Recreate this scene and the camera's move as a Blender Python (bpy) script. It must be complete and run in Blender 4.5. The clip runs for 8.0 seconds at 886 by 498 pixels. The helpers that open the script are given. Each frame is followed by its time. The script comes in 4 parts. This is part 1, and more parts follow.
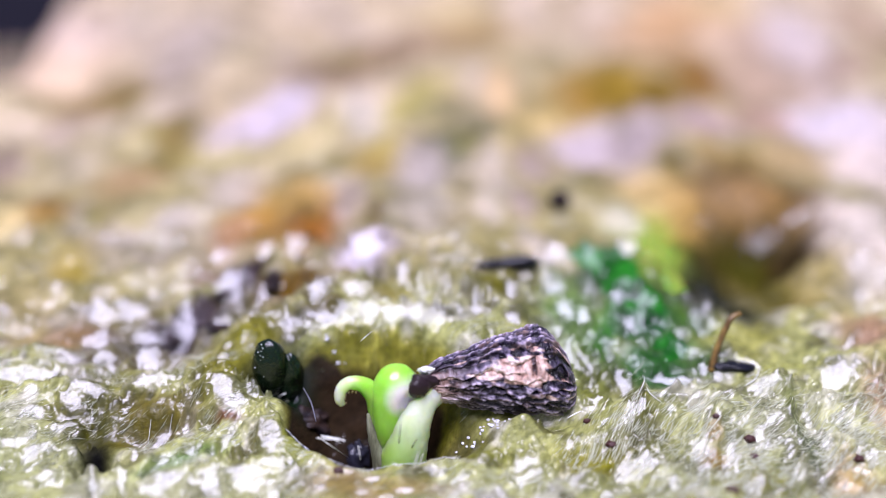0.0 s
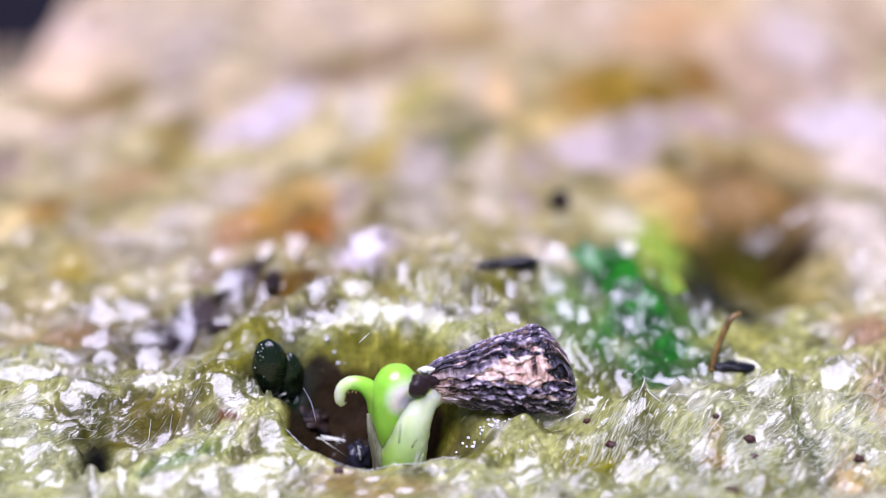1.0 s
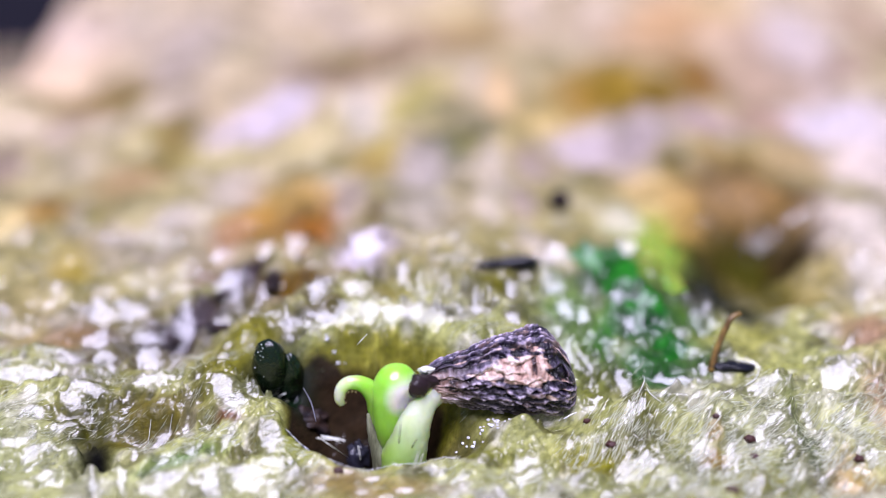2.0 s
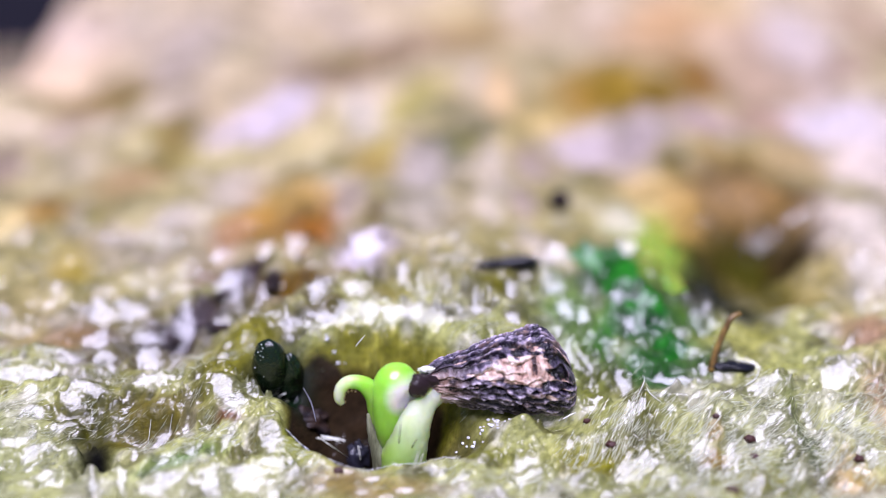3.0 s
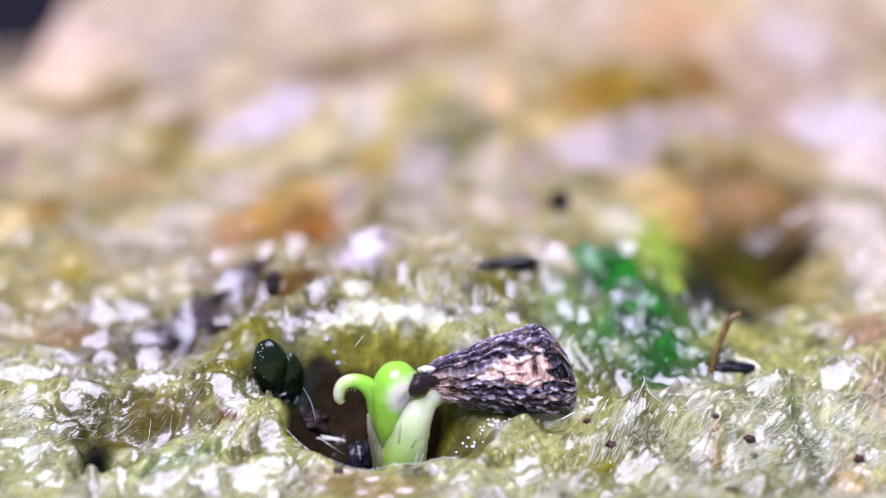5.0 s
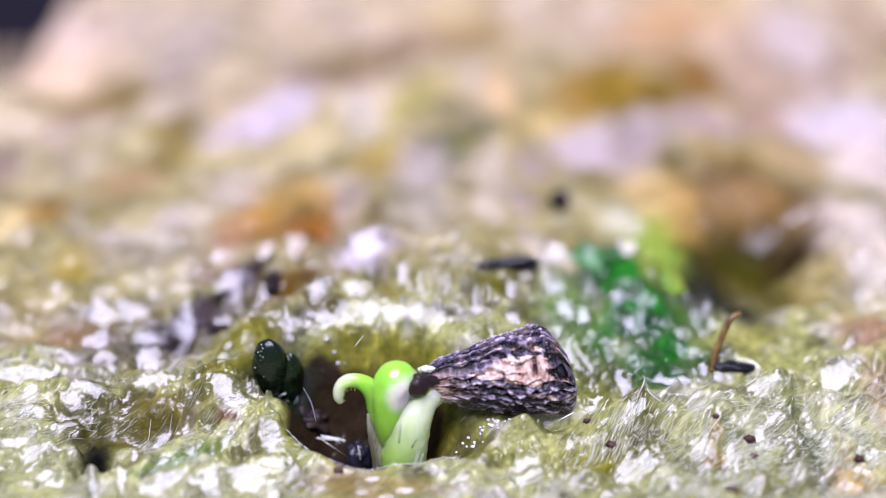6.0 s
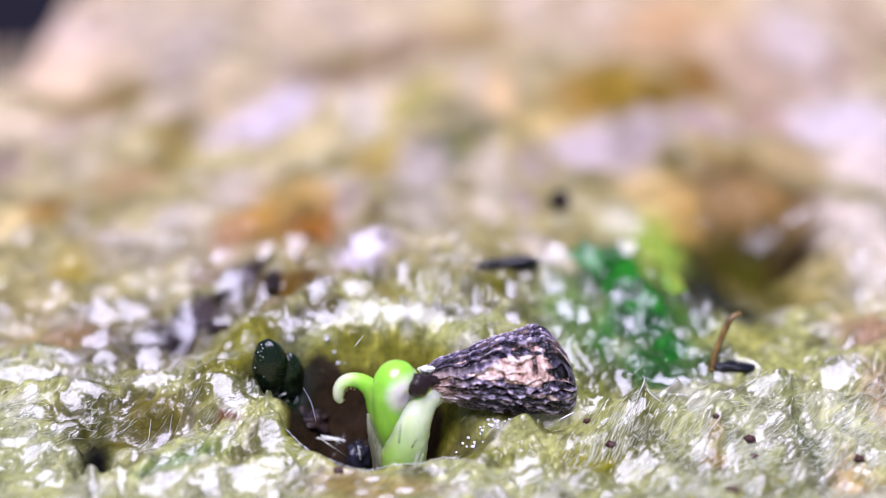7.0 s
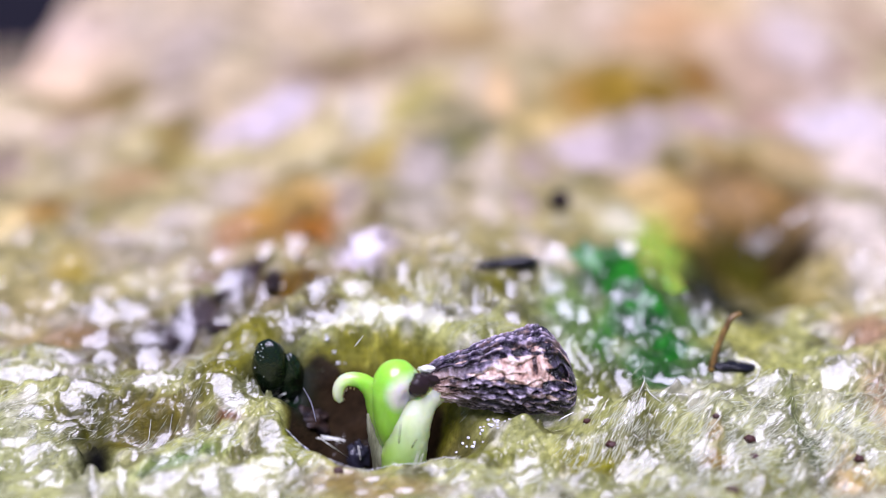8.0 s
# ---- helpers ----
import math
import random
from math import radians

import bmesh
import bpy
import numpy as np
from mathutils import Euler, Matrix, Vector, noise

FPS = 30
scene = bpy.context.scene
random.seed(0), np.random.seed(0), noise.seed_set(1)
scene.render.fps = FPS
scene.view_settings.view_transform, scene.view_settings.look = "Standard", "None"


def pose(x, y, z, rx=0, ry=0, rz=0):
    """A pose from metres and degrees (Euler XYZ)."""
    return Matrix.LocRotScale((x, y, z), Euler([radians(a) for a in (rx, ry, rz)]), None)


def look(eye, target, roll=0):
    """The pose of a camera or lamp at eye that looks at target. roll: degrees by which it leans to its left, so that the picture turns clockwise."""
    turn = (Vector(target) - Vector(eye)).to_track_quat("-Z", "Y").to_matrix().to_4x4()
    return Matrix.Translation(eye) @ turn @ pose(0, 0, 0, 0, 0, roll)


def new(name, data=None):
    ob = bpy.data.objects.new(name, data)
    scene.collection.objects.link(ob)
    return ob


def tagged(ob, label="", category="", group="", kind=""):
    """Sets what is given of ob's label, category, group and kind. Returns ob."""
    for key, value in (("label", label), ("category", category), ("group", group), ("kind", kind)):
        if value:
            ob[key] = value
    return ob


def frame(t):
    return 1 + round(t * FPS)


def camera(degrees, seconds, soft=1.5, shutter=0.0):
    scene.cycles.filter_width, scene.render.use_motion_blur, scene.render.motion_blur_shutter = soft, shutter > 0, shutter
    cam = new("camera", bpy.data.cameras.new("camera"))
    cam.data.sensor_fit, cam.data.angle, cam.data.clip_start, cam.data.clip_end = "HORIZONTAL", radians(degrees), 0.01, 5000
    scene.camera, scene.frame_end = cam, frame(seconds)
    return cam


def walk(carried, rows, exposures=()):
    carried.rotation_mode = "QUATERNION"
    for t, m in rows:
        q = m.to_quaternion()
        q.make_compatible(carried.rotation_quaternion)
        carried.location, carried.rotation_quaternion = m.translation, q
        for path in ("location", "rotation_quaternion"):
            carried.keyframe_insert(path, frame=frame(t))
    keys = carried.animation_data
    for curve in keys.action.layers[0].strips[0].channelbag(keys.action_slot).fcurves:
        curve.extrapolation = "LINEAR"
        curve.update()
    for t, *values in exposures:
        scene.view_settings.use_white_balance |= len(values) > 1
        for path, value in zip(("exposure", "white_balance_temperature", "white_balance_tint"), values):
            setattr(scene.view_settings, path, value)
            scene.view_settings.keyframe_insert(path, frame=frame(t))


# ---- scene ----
MM = 0.001   # everything below is laid out in millimetres: a seed of 3.8 mm on a wet felt mat

# ---- camera: a macro lens on a stand, wide open ----
cam = camera(40, 8.0, soft=0.45)
cam.data.dof.use_dof = True
cam.data.dof.focus_distance = 30.1 * MM
cam.data.dof.aperture_fstop = 21.0
EYE = pose(0, 0, 15.4 * MM, 68, 0, 0)
walk(cam, [(0.0, EYE), (8.0, EYE)], exposures=[(0.0, 0.30), (8.0, 0.30)])

# ---- light: bright sky and a soft sun high over the camera ----
SUN_ELEVATION, SUN_TURN = 72.0, 190.0
world = bpy.data.worlds.new("sky")
scene.world = world
world.use_nodes = True
sky = world.node_tree.nodes.new("ShaderNodeTexSky")
sky.sky_type, sky.sun_disc = "NISHITA", False
sky.sun_elevation, sky.sun_rotation = radians(SUN_ELEVATION), radians(SUN_TURN)
sky.air_density, sky.dust_density, sky.ozone_density = 1.0, 3.0, 1.0
background = world.node_tree.nodes["Background"]
world.node_tree.links.new(sky.outputs[0], background.inputs[0])
background.inputs[1].default_value = 0.05
sun = new("sun", bpy.data.lights.new("sun", "SUN"))
sun.data.energy, sun.data.angle, sun.data.color = 4.7, radians(38), (0.88, 0.83, 1.18)
sun.matrix_basis = look((0.2 * math.sin(radians(SUN_TURN)), 0.2 * math.cos(radians(SUN_TURN)), 0.2 * math.tan(radians(SUN_ELEVATION))), (0, 0, 0))


# ---- numeric tools ----
def perlin(x, y, seed=0):
    """Gradient noise on arrays, about -0.7 to 0.7."""
    rng = np.random.RandomState(seed)
    perm = np.tile(rng.permutation(256), 2)
    angle = rng.rand(256) * 2 * np.pi
    x, y = np.asarray(x, float), np.asarray(y, float)
    xi, yi = np.floor(x).astype(int), np.floor(y).astype(int)
    xf, yf = x - xi, y - yi
    u, v = xf ** 3 * (xf * (xf * 6 - 15) + 10), yf ** 3 * (yf * (yf * 6 - 15) + 10)

    def corner(i, j):
        a = angle[perm[perm[(xi + i) & 255] + ((yi + j) & 255)]]
        return np.cos(a) * (xf - i) + np.sin(a) * (yf - j)
    low = corner(0, 0) * (1 - u) + corner(1, 0) * u
    high = corner(0, 1) * (1 - u) + corner(1, 1) * u
    return low * (1 - v) + high * v


def fbm(x, y, seed=0, octaves=4):
    return sum(perlin(x * 2 ** k, y * 2 ** k, seed + k) * 0.5 ** k for k in range(octaves))


def step(a, b, x):
    t = np.clip((x - a) / (b - a), 0, 1)
    return t * t * (3 - 2 * t)


def mesh_mm(name, verts, faces, smooth=True):
    """A mesh from computed vertices in millimetres."""
    me = bpy.data.meshes.new(name)
    me.from_pydata((np.asarray(verts, float) * MM).tolist(), [], faces if isinstance(faces, list) else faces.tolist())
    if smooth:
        me.polygons.foreach_set("use_smooth", [True] * len(me.polygons))
    me.update()
    return me


def part(name, me, material, parent, label=""):
    ob = new(name, me)
    if material:
        me.materials.append(material)
    ob.parent = parent
    return tagged(ob, label) if label else ob


def thing(name, me, material, label, category, group="", kind=""):
    ob = new(name, me)
    if material:
        me.materials.append(material)
    return tagged(ob, label, category, group, kind)


def spline(points, count):
    """Catmull-Rom through control rows of any width."""
    p = np.asarray(points, float)
    p = np.vstack([2 * p[0] - p[1], p, 2 * p[-1] - p[-2]])
    t = np.linspace(0, len(p) - 3 - 1e-9, count)
    i = t.astype(int)
    f = (t - i)[:, None]
    a, b, c, d = p[i], p[i + 1], p[i + 2], p[i + 3]
    return 0.5 * (2 * b + (c - a) * f + (2 * a - 5 * b + 4 * c - d) * f ** 2 + (3 * b - a - 3 * c + d) * f ** 3)


def tube(rows, sides=24, count=48, bumps=0.0, flat=1.0, seed=3):
    """A closed tube through rows of x, y, z, radius. flat squeezes it along y."""
    q = spline(rows, count)
    centre, radius = q[:, :3], np.maximum(q[:, 3], 0.002)
    tangent = np.gradient(centre, axis=0)
    tangent /= np.linalg.norm(tangent, axis=1)[:, None]
    side = np.array([0.0, 1.0, 0.0]) - tangent * tangent[:, 1:2]
    weak = np.linalg.norm(side, axis=1) < 0.2
    side[weak] = np.array([1.0, 0, 0]) - tangent[weak] * tangent[weak][:, :1]
    side /= np.linalg.norm(side, axis=1)[:, None]
    other = np.cross(tangent, side)
    a = np.arange(sides) * 2 * np.pi / sides
    r = radius[:, None] * (1 + bumps * fbm(np.cos(a)[None] * 2 + 9, np.sin(a)[None] * 2 + np.arange(count)[:, None] * 0.22, seed, 3))
    v = centre[:, None] + r[..., None] * (np.cos(a)[None, :, None] * side[:, None] * flat + np.sin(a)[None, :, None] * other[:, None])
    verts = np.vstack([v.reshape(-1, 3), centre[:1], centre[-1:]])
    faces = []
    for k in range(count - 1):
        for j in range(sides):
            n = (j + 1) % sides
            faces.append((k * sides + j, k * sides + n, (k + 1) * sides + n, (k + 1) * sides + j))
    first, last = count * sides, count * sides + 1
    for j in range(sides):
        n = (j + 1) % sides
        faces.append((first, n, j))
        faces.append((last, (count - 1) * sides + j, (count - 1) * sides + n))
    return verts, faces


def blob(rx, ry, rz, rings=24, sides=36, rough=0.15, scale=1.6, seed=1):
    """A lumpy closed ball."""
    t = np.linspace(0, np.pi, rings)[:, None]
    a = (np.arange(sides) * 2 * np.pi / sides)[None]
    x, y, z = np.sin(t) * np.cos(a), np.sin(t) * np.sin(a), np.cos(t) + 0 * a
    r = 1 + rough * (fbm(x * scale + z * 1.3 + 5, y * scale - z * 0.7 + 5, seed) + 0.5 * perlin(z * scale * 2 + 3, (x + y) * scale, seed + 9))
    r[0], r[-1] = r[0].mean(), r[-1].mean()
    v = np.stack([x * r * rx, y * r * ry, z * r * rz], -1).reshape(-1, 3)
    faces = [(k * sides + j, (k + 1) * sides + j, (k + 1) * sides + (j + 1) % sides, k * sides + (j + 1) % sides) for k in range(rings - 1) for j in range(sides)]
    return v, faces


# ---- materials ----
def material(name, colour=(0.5, 0.5, 0.5), rough=0.5, spec=0.5, **more):
    m = bpy.data.materials.new(name)
    m.use_nodes = True
    b = m.node_tree.nodes["Principled BSDF"]
    b.inputs["Base Color"].default_value = (*colour, 1)
    b.inputs["Roughness"].default_value = rough
    b.inputs["Specular IOR Level"].default_value = spec
    for key, value in more.items():
        b.inputs[key.replace("_", " ")].default_value = value
    return m


def node(m, kind, **values):
    n = m.node_tree.nodes.new(kind)
    for key, value in values.items():
        n.inputs[key.replace("_", " ")].default_value = value
    return n


def wire(m, a, b):
    m.node_tree.links.new(a, b)


def principled(m):
    return m.node_tree.nodes["Principled BSDF"]


def noise_of(m, size_mm, detail=4.0, stretch=(1, 1, 1), rough=0.55, turn=0.0):
    """Noise whose features are about size_mm across, in object space."""
    co = node(m, "ShaderNodeTexCoord")
    mp = node(m, "ShaderNodeMapping")
    mp.vector_type = "TEXTURE"
    mp.inputs["Rotation"].default_value = (0, 0, radians(turn))
    mp.inputs["Scale"].default_value = [size_mm * MM / s for s in stretch]
    n = node(m, "ShaderNodeTexNoise", Scale=1.0, Detail=detail, Roughness=rough)
    wire(m, co.outputs["Object"], mp.inputs["Vector"])
    wire(m, mp.outputs[0], n.inputs["Vector"])
    return n.outputs["Fac"]


def ramp(m, fac, *stops):
    r = node(m, "ShaderNodeValToRGB")
    while len(r.color_ramp.elements) < len(stops):
        r.color_ramp.elements.new(0.5)
    for e, (p, c) in zip(r.color_ramp.elements, stops):
        e.position, e.color = p, (*c, 1) if isinstance(c, tuple) else (c, c, c, 1)
    wire(m, fac, r.inputs[0])
    return r.outputs[0]


def blend(m, mode, fac, a, b):
    x = m.node_tree.nodes.new("ShaderNodeMixRGB")
    x.blend_type = mode
    for slot, value in zip((0, 1, 2), (fac, a, b)):
        if isinstance(value, (int, float)):
            x.inputs[slot].default_value = value
        elif isinstance(value, tuple):
            x.inputs[slot].default_value = (*value, 1)
        else:
            wire(m, value, x.inputs[slot])
    return x.outputs[0]


def relief(m, height, depth_mm, strength=1.0, under=None):
    b = node(m, "ShaderNodeBump", Strength=strength, Distance=depth_mm * MM)
    wire(m, height, b.inputs["Height"])
    if under:
        wire(m, under, b.inputs["Normal"])
    return b.outputs[0]


def tint_of(m, name):
    a = m.node_tree.nodes.new("ShaderNodeAttribute")
    a.attribute_name = name
    return a


def wet_felt():
    """Felt under a film of water; the tint's alpha says how wet it is."""
    m = material("wet_felt", rough=0.5, spec=0.25)
    p = principled(m)
    tint = tint_of(m, "tint")
    fine = noise_of(m, 0.15, 6, (0.35, 1, 1), 0.62, 52)
    broad = noise_of(m, 1.3, 4)
    mottled = blend(m, "MULTIPLY", 0.8, tint.outputs["Color"], ramp(m, fine, (0.32, (0.44, 0.45, 0.35)), (0.66, (1.38, 1.38, 1.38))))
    mottled = blend(m, "MULTIPLY", 0.6, mottled, ramp(m, broad, (0.32, (0.28, 0.30, 0.18)), (0.55, (1.0, 1.0, 1.0)), (0.72, (1.4, 1.35, 1.35))))
    strand = ramp(m, noise_of(m, 0.09, 3, (0.14, 1, 1), 0.5, 55), (0.54, 0.0), (0.68, 1.0))
    strand = blend(m, "MULTIPLY", 1.0, strand, ramp(m, noise_of(m, 1.4, 3), (0.42, 0.0), (0.6, 0.7)))
    strand = blend(m, "MULTIPLY", 1.0, strand, tint.outputs["Alpha"])
    mottled = blend(m, "MIX", strand, mottled, blend(m, "MULTIPLY", 1.0, tint.outputs["Color"], (1.6, 1.6, 2.0)))
    wire(m, mottled, p.inputs["Base Color"])
    dry = ramp(m, tint.outputs["Alpha"], (0.1, 0.35), (0.6, 0.0))
    wire(m, blend(m, "ADD", 1.0, ramp(m, noise_of(m, 0.6, 4), (0.35, 0.3), (0.65, 0.6)), dry), p.inputs["Roughness"])
    wire(m, ramp(m, tint.outputs["Alpha"], (0.1, 0.04), (0.6, 0.26)), p.inputs["Specular IOR Level"])
    total = node(m, "ShaderNodeMath")
    wire(m, noise_of(m, 1.1, 7, (1, 1, 1), 0.62), total.inputs[0])
    part_wet = m.node_tree.nodes.new("ShaderNodeMath")
    part_wet.operation = "MULTIPLY"
    part_wet.inputs[1].default_value = 0.3
    wire(m, tint.outputs["Alpha"], part_wet.inputs[0])
    wire(m, part_wet.outputs[0], total.inputs[1])
    streak = ramp(m, noise_of(m, 0.055, 3, (0.16, 1, 1), 0.55, 54), (0.3, 0.0), (0.7, 0.36))
    cover = ramp(m, blend(m, "ADD", 1.0, total.outputs[0], streak), (0.86, 0.0), (0.94, 1.0))
    wire(m, cover, p.inputs["Coat Weight"])
    wire(m, ramp(m, noise_of(m, 0.7, 5), (0.4, 0.07), (0.62, 0.28)), p.inputs["Coat Roughness"])
    p.inputs["Coat IOR"].default_value = 1.54
    n = relief(m, noise_of(m, 0.5, 3), 0.06, 0.5)
    n = relief(m, noise_of(m, 0.06, 3, (0.2, 1, 1), 0.55, 52), 0.03, 0.8, n)
    wire(m, n, p.inputs["Normal"])
    coat = relief(m, noise_of(m, 0.3, 3, (0.5, 1, 1), 0.55, 45), 0.032, 0.5)
    coat = relief(m, noise_of(m, 0.11, 2, (0.3, 1, 1), 0.5, 56), 0.022, 0.8, coat)
    wire(m, relief(m, noise_of(m, 0.04, 2, (0.4, 1, 1), 0.5, 40), 0.01, 0.7, coat), p.inputs["Coat Normal"])
    return m


FELT = wet_felt()
FIBRE = material("pale_fibre", (0.68, 0.70, 0.52), 0.25, 0.6)
HAIR = material("white_hair", (0.75, 0.76, 0.7), 0.25, 0.6)
# mostly opaque white: the sun's glint in water put into the colour
BEAD = material("water_bead", (0.95, 0.95, 1.0), 0.05, 1.0, Transmission_Weight=0.25, IOR=1.4, Coat_Weight=1.0, Coat_IOR=1.8)
TABLE = material("dark_table", (0.008, 0.007, 0.012), 0.9, 0.1)

# ---- the mat: height and colour as functions of the plan ----
SWELLS, STAINS_AND_LIGHTING, GLEAMS = [], [], []


def swell(x, y, rx, ry, h):
    SWELLS.append((x, y, rx, ry, h))


def gleam(x, y, rx, ry, turn=0.0):
    """A smooth wet facet of the mat that leans towards the light."""
    GLEAMS.append((x, y, 1.15 * rx, 1.15 * ry, math.cos(radians(turn)), math.sin(radians(turn))))


# patches of the felt's colour, some of them painted shade or sheen
def stain_or_lighting(x, y, rx, ry, colour, weight, turn=0.0):
    STAINS_AND_LIGHTING.append((x, y, rx, ry, colour, weight, math.cos(radians(turn)), math.sin(radians(turn))))


RUST, CHALK = (0.15, 0.10, 0.032), (0.60, 0.49, 0.465)
BARE, SOAKED = (0.52, 0.49, 0.45), (0.09, 0.085, 0.018)
CREAM, STRAW_TONE, OLIVE = (0.50, 0.40, 0.265), (0.34, 0.29, 0.11), (0.34, 0.35, 0.115)

# mounds and dips of the near felt
swell(7.65, 26.55, 2.14, 0.93, .25)
swell(-5.13, 26.78, 0.99, 0.54, .3)
swell(-5.33, 27.99, 0.63, 0.78, .35)
swell(-7.65, 27.35, 1.70, 0.40, .25)
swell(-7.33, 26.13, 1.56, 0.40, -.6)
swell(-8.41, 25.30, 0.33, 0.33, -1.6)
swell(4.86, 26.62, 0.49, 0.34, .4)
swell(3.34, 25.42, 0.98, 0.27, -.3)
swell(5.49, 25.76, 0.49, 0.42, -.35)
swell(9.07, 26.33, 0.34, 1.20, -.5)
swell(2.01, 25.78, 0.82, 0.39, .15)
swell(1.6, 26.6, 1.6, 0.5, -.35)
swell(3.0, 26.45, 0.7, 0.45, -.3)
swell(1.95, 25.95, 0.42, 0.28, .42)
swell(0.36, 25.85, 0.55, 0.50, -.85)
swell(-0.9, 25.1, 1.2, 0.35, -.16)
swell(-4.29, 25.48, 0.62, 0.72, .3)
swell(-4.30, 27.64, 0.68, 0.70, -1.1)
swell(5.58, 27.65, 1.00, 0.32, -.3)
swell(5.14, 31.03, 1.69, 1.95, .5)
swell(-3.35, 29.32, 1.80, 0.46, .2)
swell(2.90, 24.72, 1.61, 0.49, .2)
swell(-7.02, 29.34, 1.78, 0.88, -.4)
swell(9.11, 33.37, 1.69, 1.67, -.9)
swell(11.88, 33.80, 1.30, 1.97, .5)

# blotches of the far felt
stain_or_lighting(-12.95, 43.41, 1.71, 1.28, (0.183, 0.116, 0.026), 1, 27)
stain_or_lighting(-11.56, 43.45, 1.00, 0.96, (0.215, 0.149, 0.052), 0.8, 33)
stain_or_lighting(-9.15, 39.91, 0.54, 1.77, (0.215, 0.154, 0.044), 0.9)
stain_or_lighting(-7.36, 38.92, 1.42, 0.86, (0.416, 0.361, 0.129), 0.8)
stain_or_lighting(-10.03, 37.32, 1.00, 1.02, (0.335, 0.221, 0.100), 0.8)
stain_or_lighting(-10.14, 48.72, 1.60, 3.86, (0.379, 0.314, 0.263), 0.7)
stain_or_lighting(-13.43, 53.00, 0.74, 2.86, (0.431, 0.370, 0.301), 0.6)
stain_or_lighting(-9.98, 44.55, 0.67, 1.15, (0.370, 0.294, 0.256), 0.7)
stain_or_lighting(-6.82, 44.35, 1.46, 1.15, (0.466, 0.370, 0.229), 0.8, 36)
# next two: lavender sheen of the wet felt put into its colour
stain_or_lighting(-6.58, 40.94, 1.32, 1.11, (0.586, 0.492, 0.539), 0.9, 24)
stain_or_lighting(-5.53, 42.50, 0.81, 1.40, (0.546, 0.466, 0.518), 0.8)
stain_or_lighting(-16.02, 48.22, 2.70, 2.67, (0.671, 0.497, 0.340), 0.8, 24)
stain_or_lighting(-15.35, 51.82, 1.45, 2.59, (0.634, 0.487, 0.401), 0.7)
stain_or_lighting(-15.11, 41.11, 1.19, 1.39, (0.696, 0.563, 0.392), 0.8)
stain_or_lighting(-13.18, 40.77, 0.59, 1.39, (0.370, 0.286, 0.236), 0.7)
stain_or_lighting(-14.45, 38.32, 0.63, 1.03, (0.249, 0.183, 0.142), 0.8)
stain_or_lighting(-12.07, 38.51, 0.75, 1.07, (0.407, 0.339, 0.229), 0.7)
# next five: the shaded under-edge of a fold, painted as a brown arc
stain_or_lighting(-4.35, 45.05, 1.18, 1.57, (0.221, 0.149, 0.100), 0.9, 44)
stain_or_lighting(-3.21, 47.28, 1.40, 1.34, (0.231, 0.168, 0.066), 0.9, 31)
stain_or_lighting(-1.39, 47.81, 1.68, 1.44, (0.256, 0.174, 0.107), 0.9, 22)
stain_or_lighting(0.49, 50.00, 1.75, 1.55, (0.302, 0.202, 0.096), 0.9)
stain_or_lighting(1.56, 50.45, 1.31, 1.40, (0.327, 0.228, 0.092), 0.7, -28)
stain_or_lighting(0.40, 53.35, 2.10, 1.29, (0.519, 0.407, 0.204), 0.7)
stain_or_lighting(-1.69, 41.98, 0.79, 2.49, (0.436, 0.361, 0.096), 0.9, -34)
stain_or_lighting(-1.75, 38.51, 0.59, 1.54, (0.344, 0.271, 0.063), 0.9, -22)
stain_or_lighting(-0.85, 42.38, 0.85, 1.00, (0.352, 0.310, 0.113), 0.8)
stain_or_lighting(-2.85, 41.26, 0.67, 1.89, (0.646, 0.563, 0.467), 0.8)
stain_or_lighting(0.59, 39.48, 0.99, 2.01, (0.100, 0.096, 0.029), 1, -35)
stain_or_lighting(0.11, 38.08, 0.55, 1.03, (0.087, 0.093, 0.023), 0.9)
stain_or_lighting(1.35, 41.22, 0.83, 0.99, (0.195, 0.171, 0.096), 0.8)
stain_or_lighting(-0.08, 42.02, 0.60, 1.00, (0.183, 0.160, 0.086), 0.6)
stain_or_lighting(2.11, 43.44, 0.50, 1.70, (0.529, 0.361, 0.183), 0.7)
stain_or_lighting(5.55, 43.71, 1.56, 1.42, (0.264, 0.149, 0.019), 1, 38)
stain_or_lighting(3.59, 41.93, 1.07, 0.94, (0.529, 0.393, 0.137), 0.8, 42)
stain_or_lighting(2.56, 38.99, 0.57, 0.86, (0.416, 0.327, 0.113), 0.7)
# pale lavender reflection, painted as a patch
stain_or_lighting(4.75, 39.80, 1.00, 1.46, (0.634, 0.519, 0.539), 0.9)
stain_or_lighting(2.88, 37.85, 0.55, 0.85, (0.327, 0.249, 0.223), 0.7)
stain_or_lighting(-0.71, 37.27, 0.82, 1.53, (0.397, 0.335, 0.293), 0.8)
stain_or_lighting(-2.35, 37.32, 0.65, 0.81, (0.294, 0.208, 0.056), 0.7)
stain_or_lighting(-4.27, 39.58, 0.80, 1.48, (0.563, 0.466, 0.236), 0.7)
stain_or_lighting(7.12, 43.90, 1.41, 1.77, (0.264, 0.171, 0.019), 0.8, 26)
stain_or_lighting(7.95, 43.01, 1.06, 1.31, (0.149, 0.091, 0.004), 1)
stain_or_lighting(9.78, 46.00, 1.13, 1.94, (0.189, 0.083, 0.004), 1)
stain_or_lighting(7.98, 46.24, 1.13, 1.53, (0.335, 0.231, 0.086), 0.7)
stain_or_lighting(8.20, 50.57, 1.56, 1.62, (0.436, 0.264, 0.137), 0.7, 36)
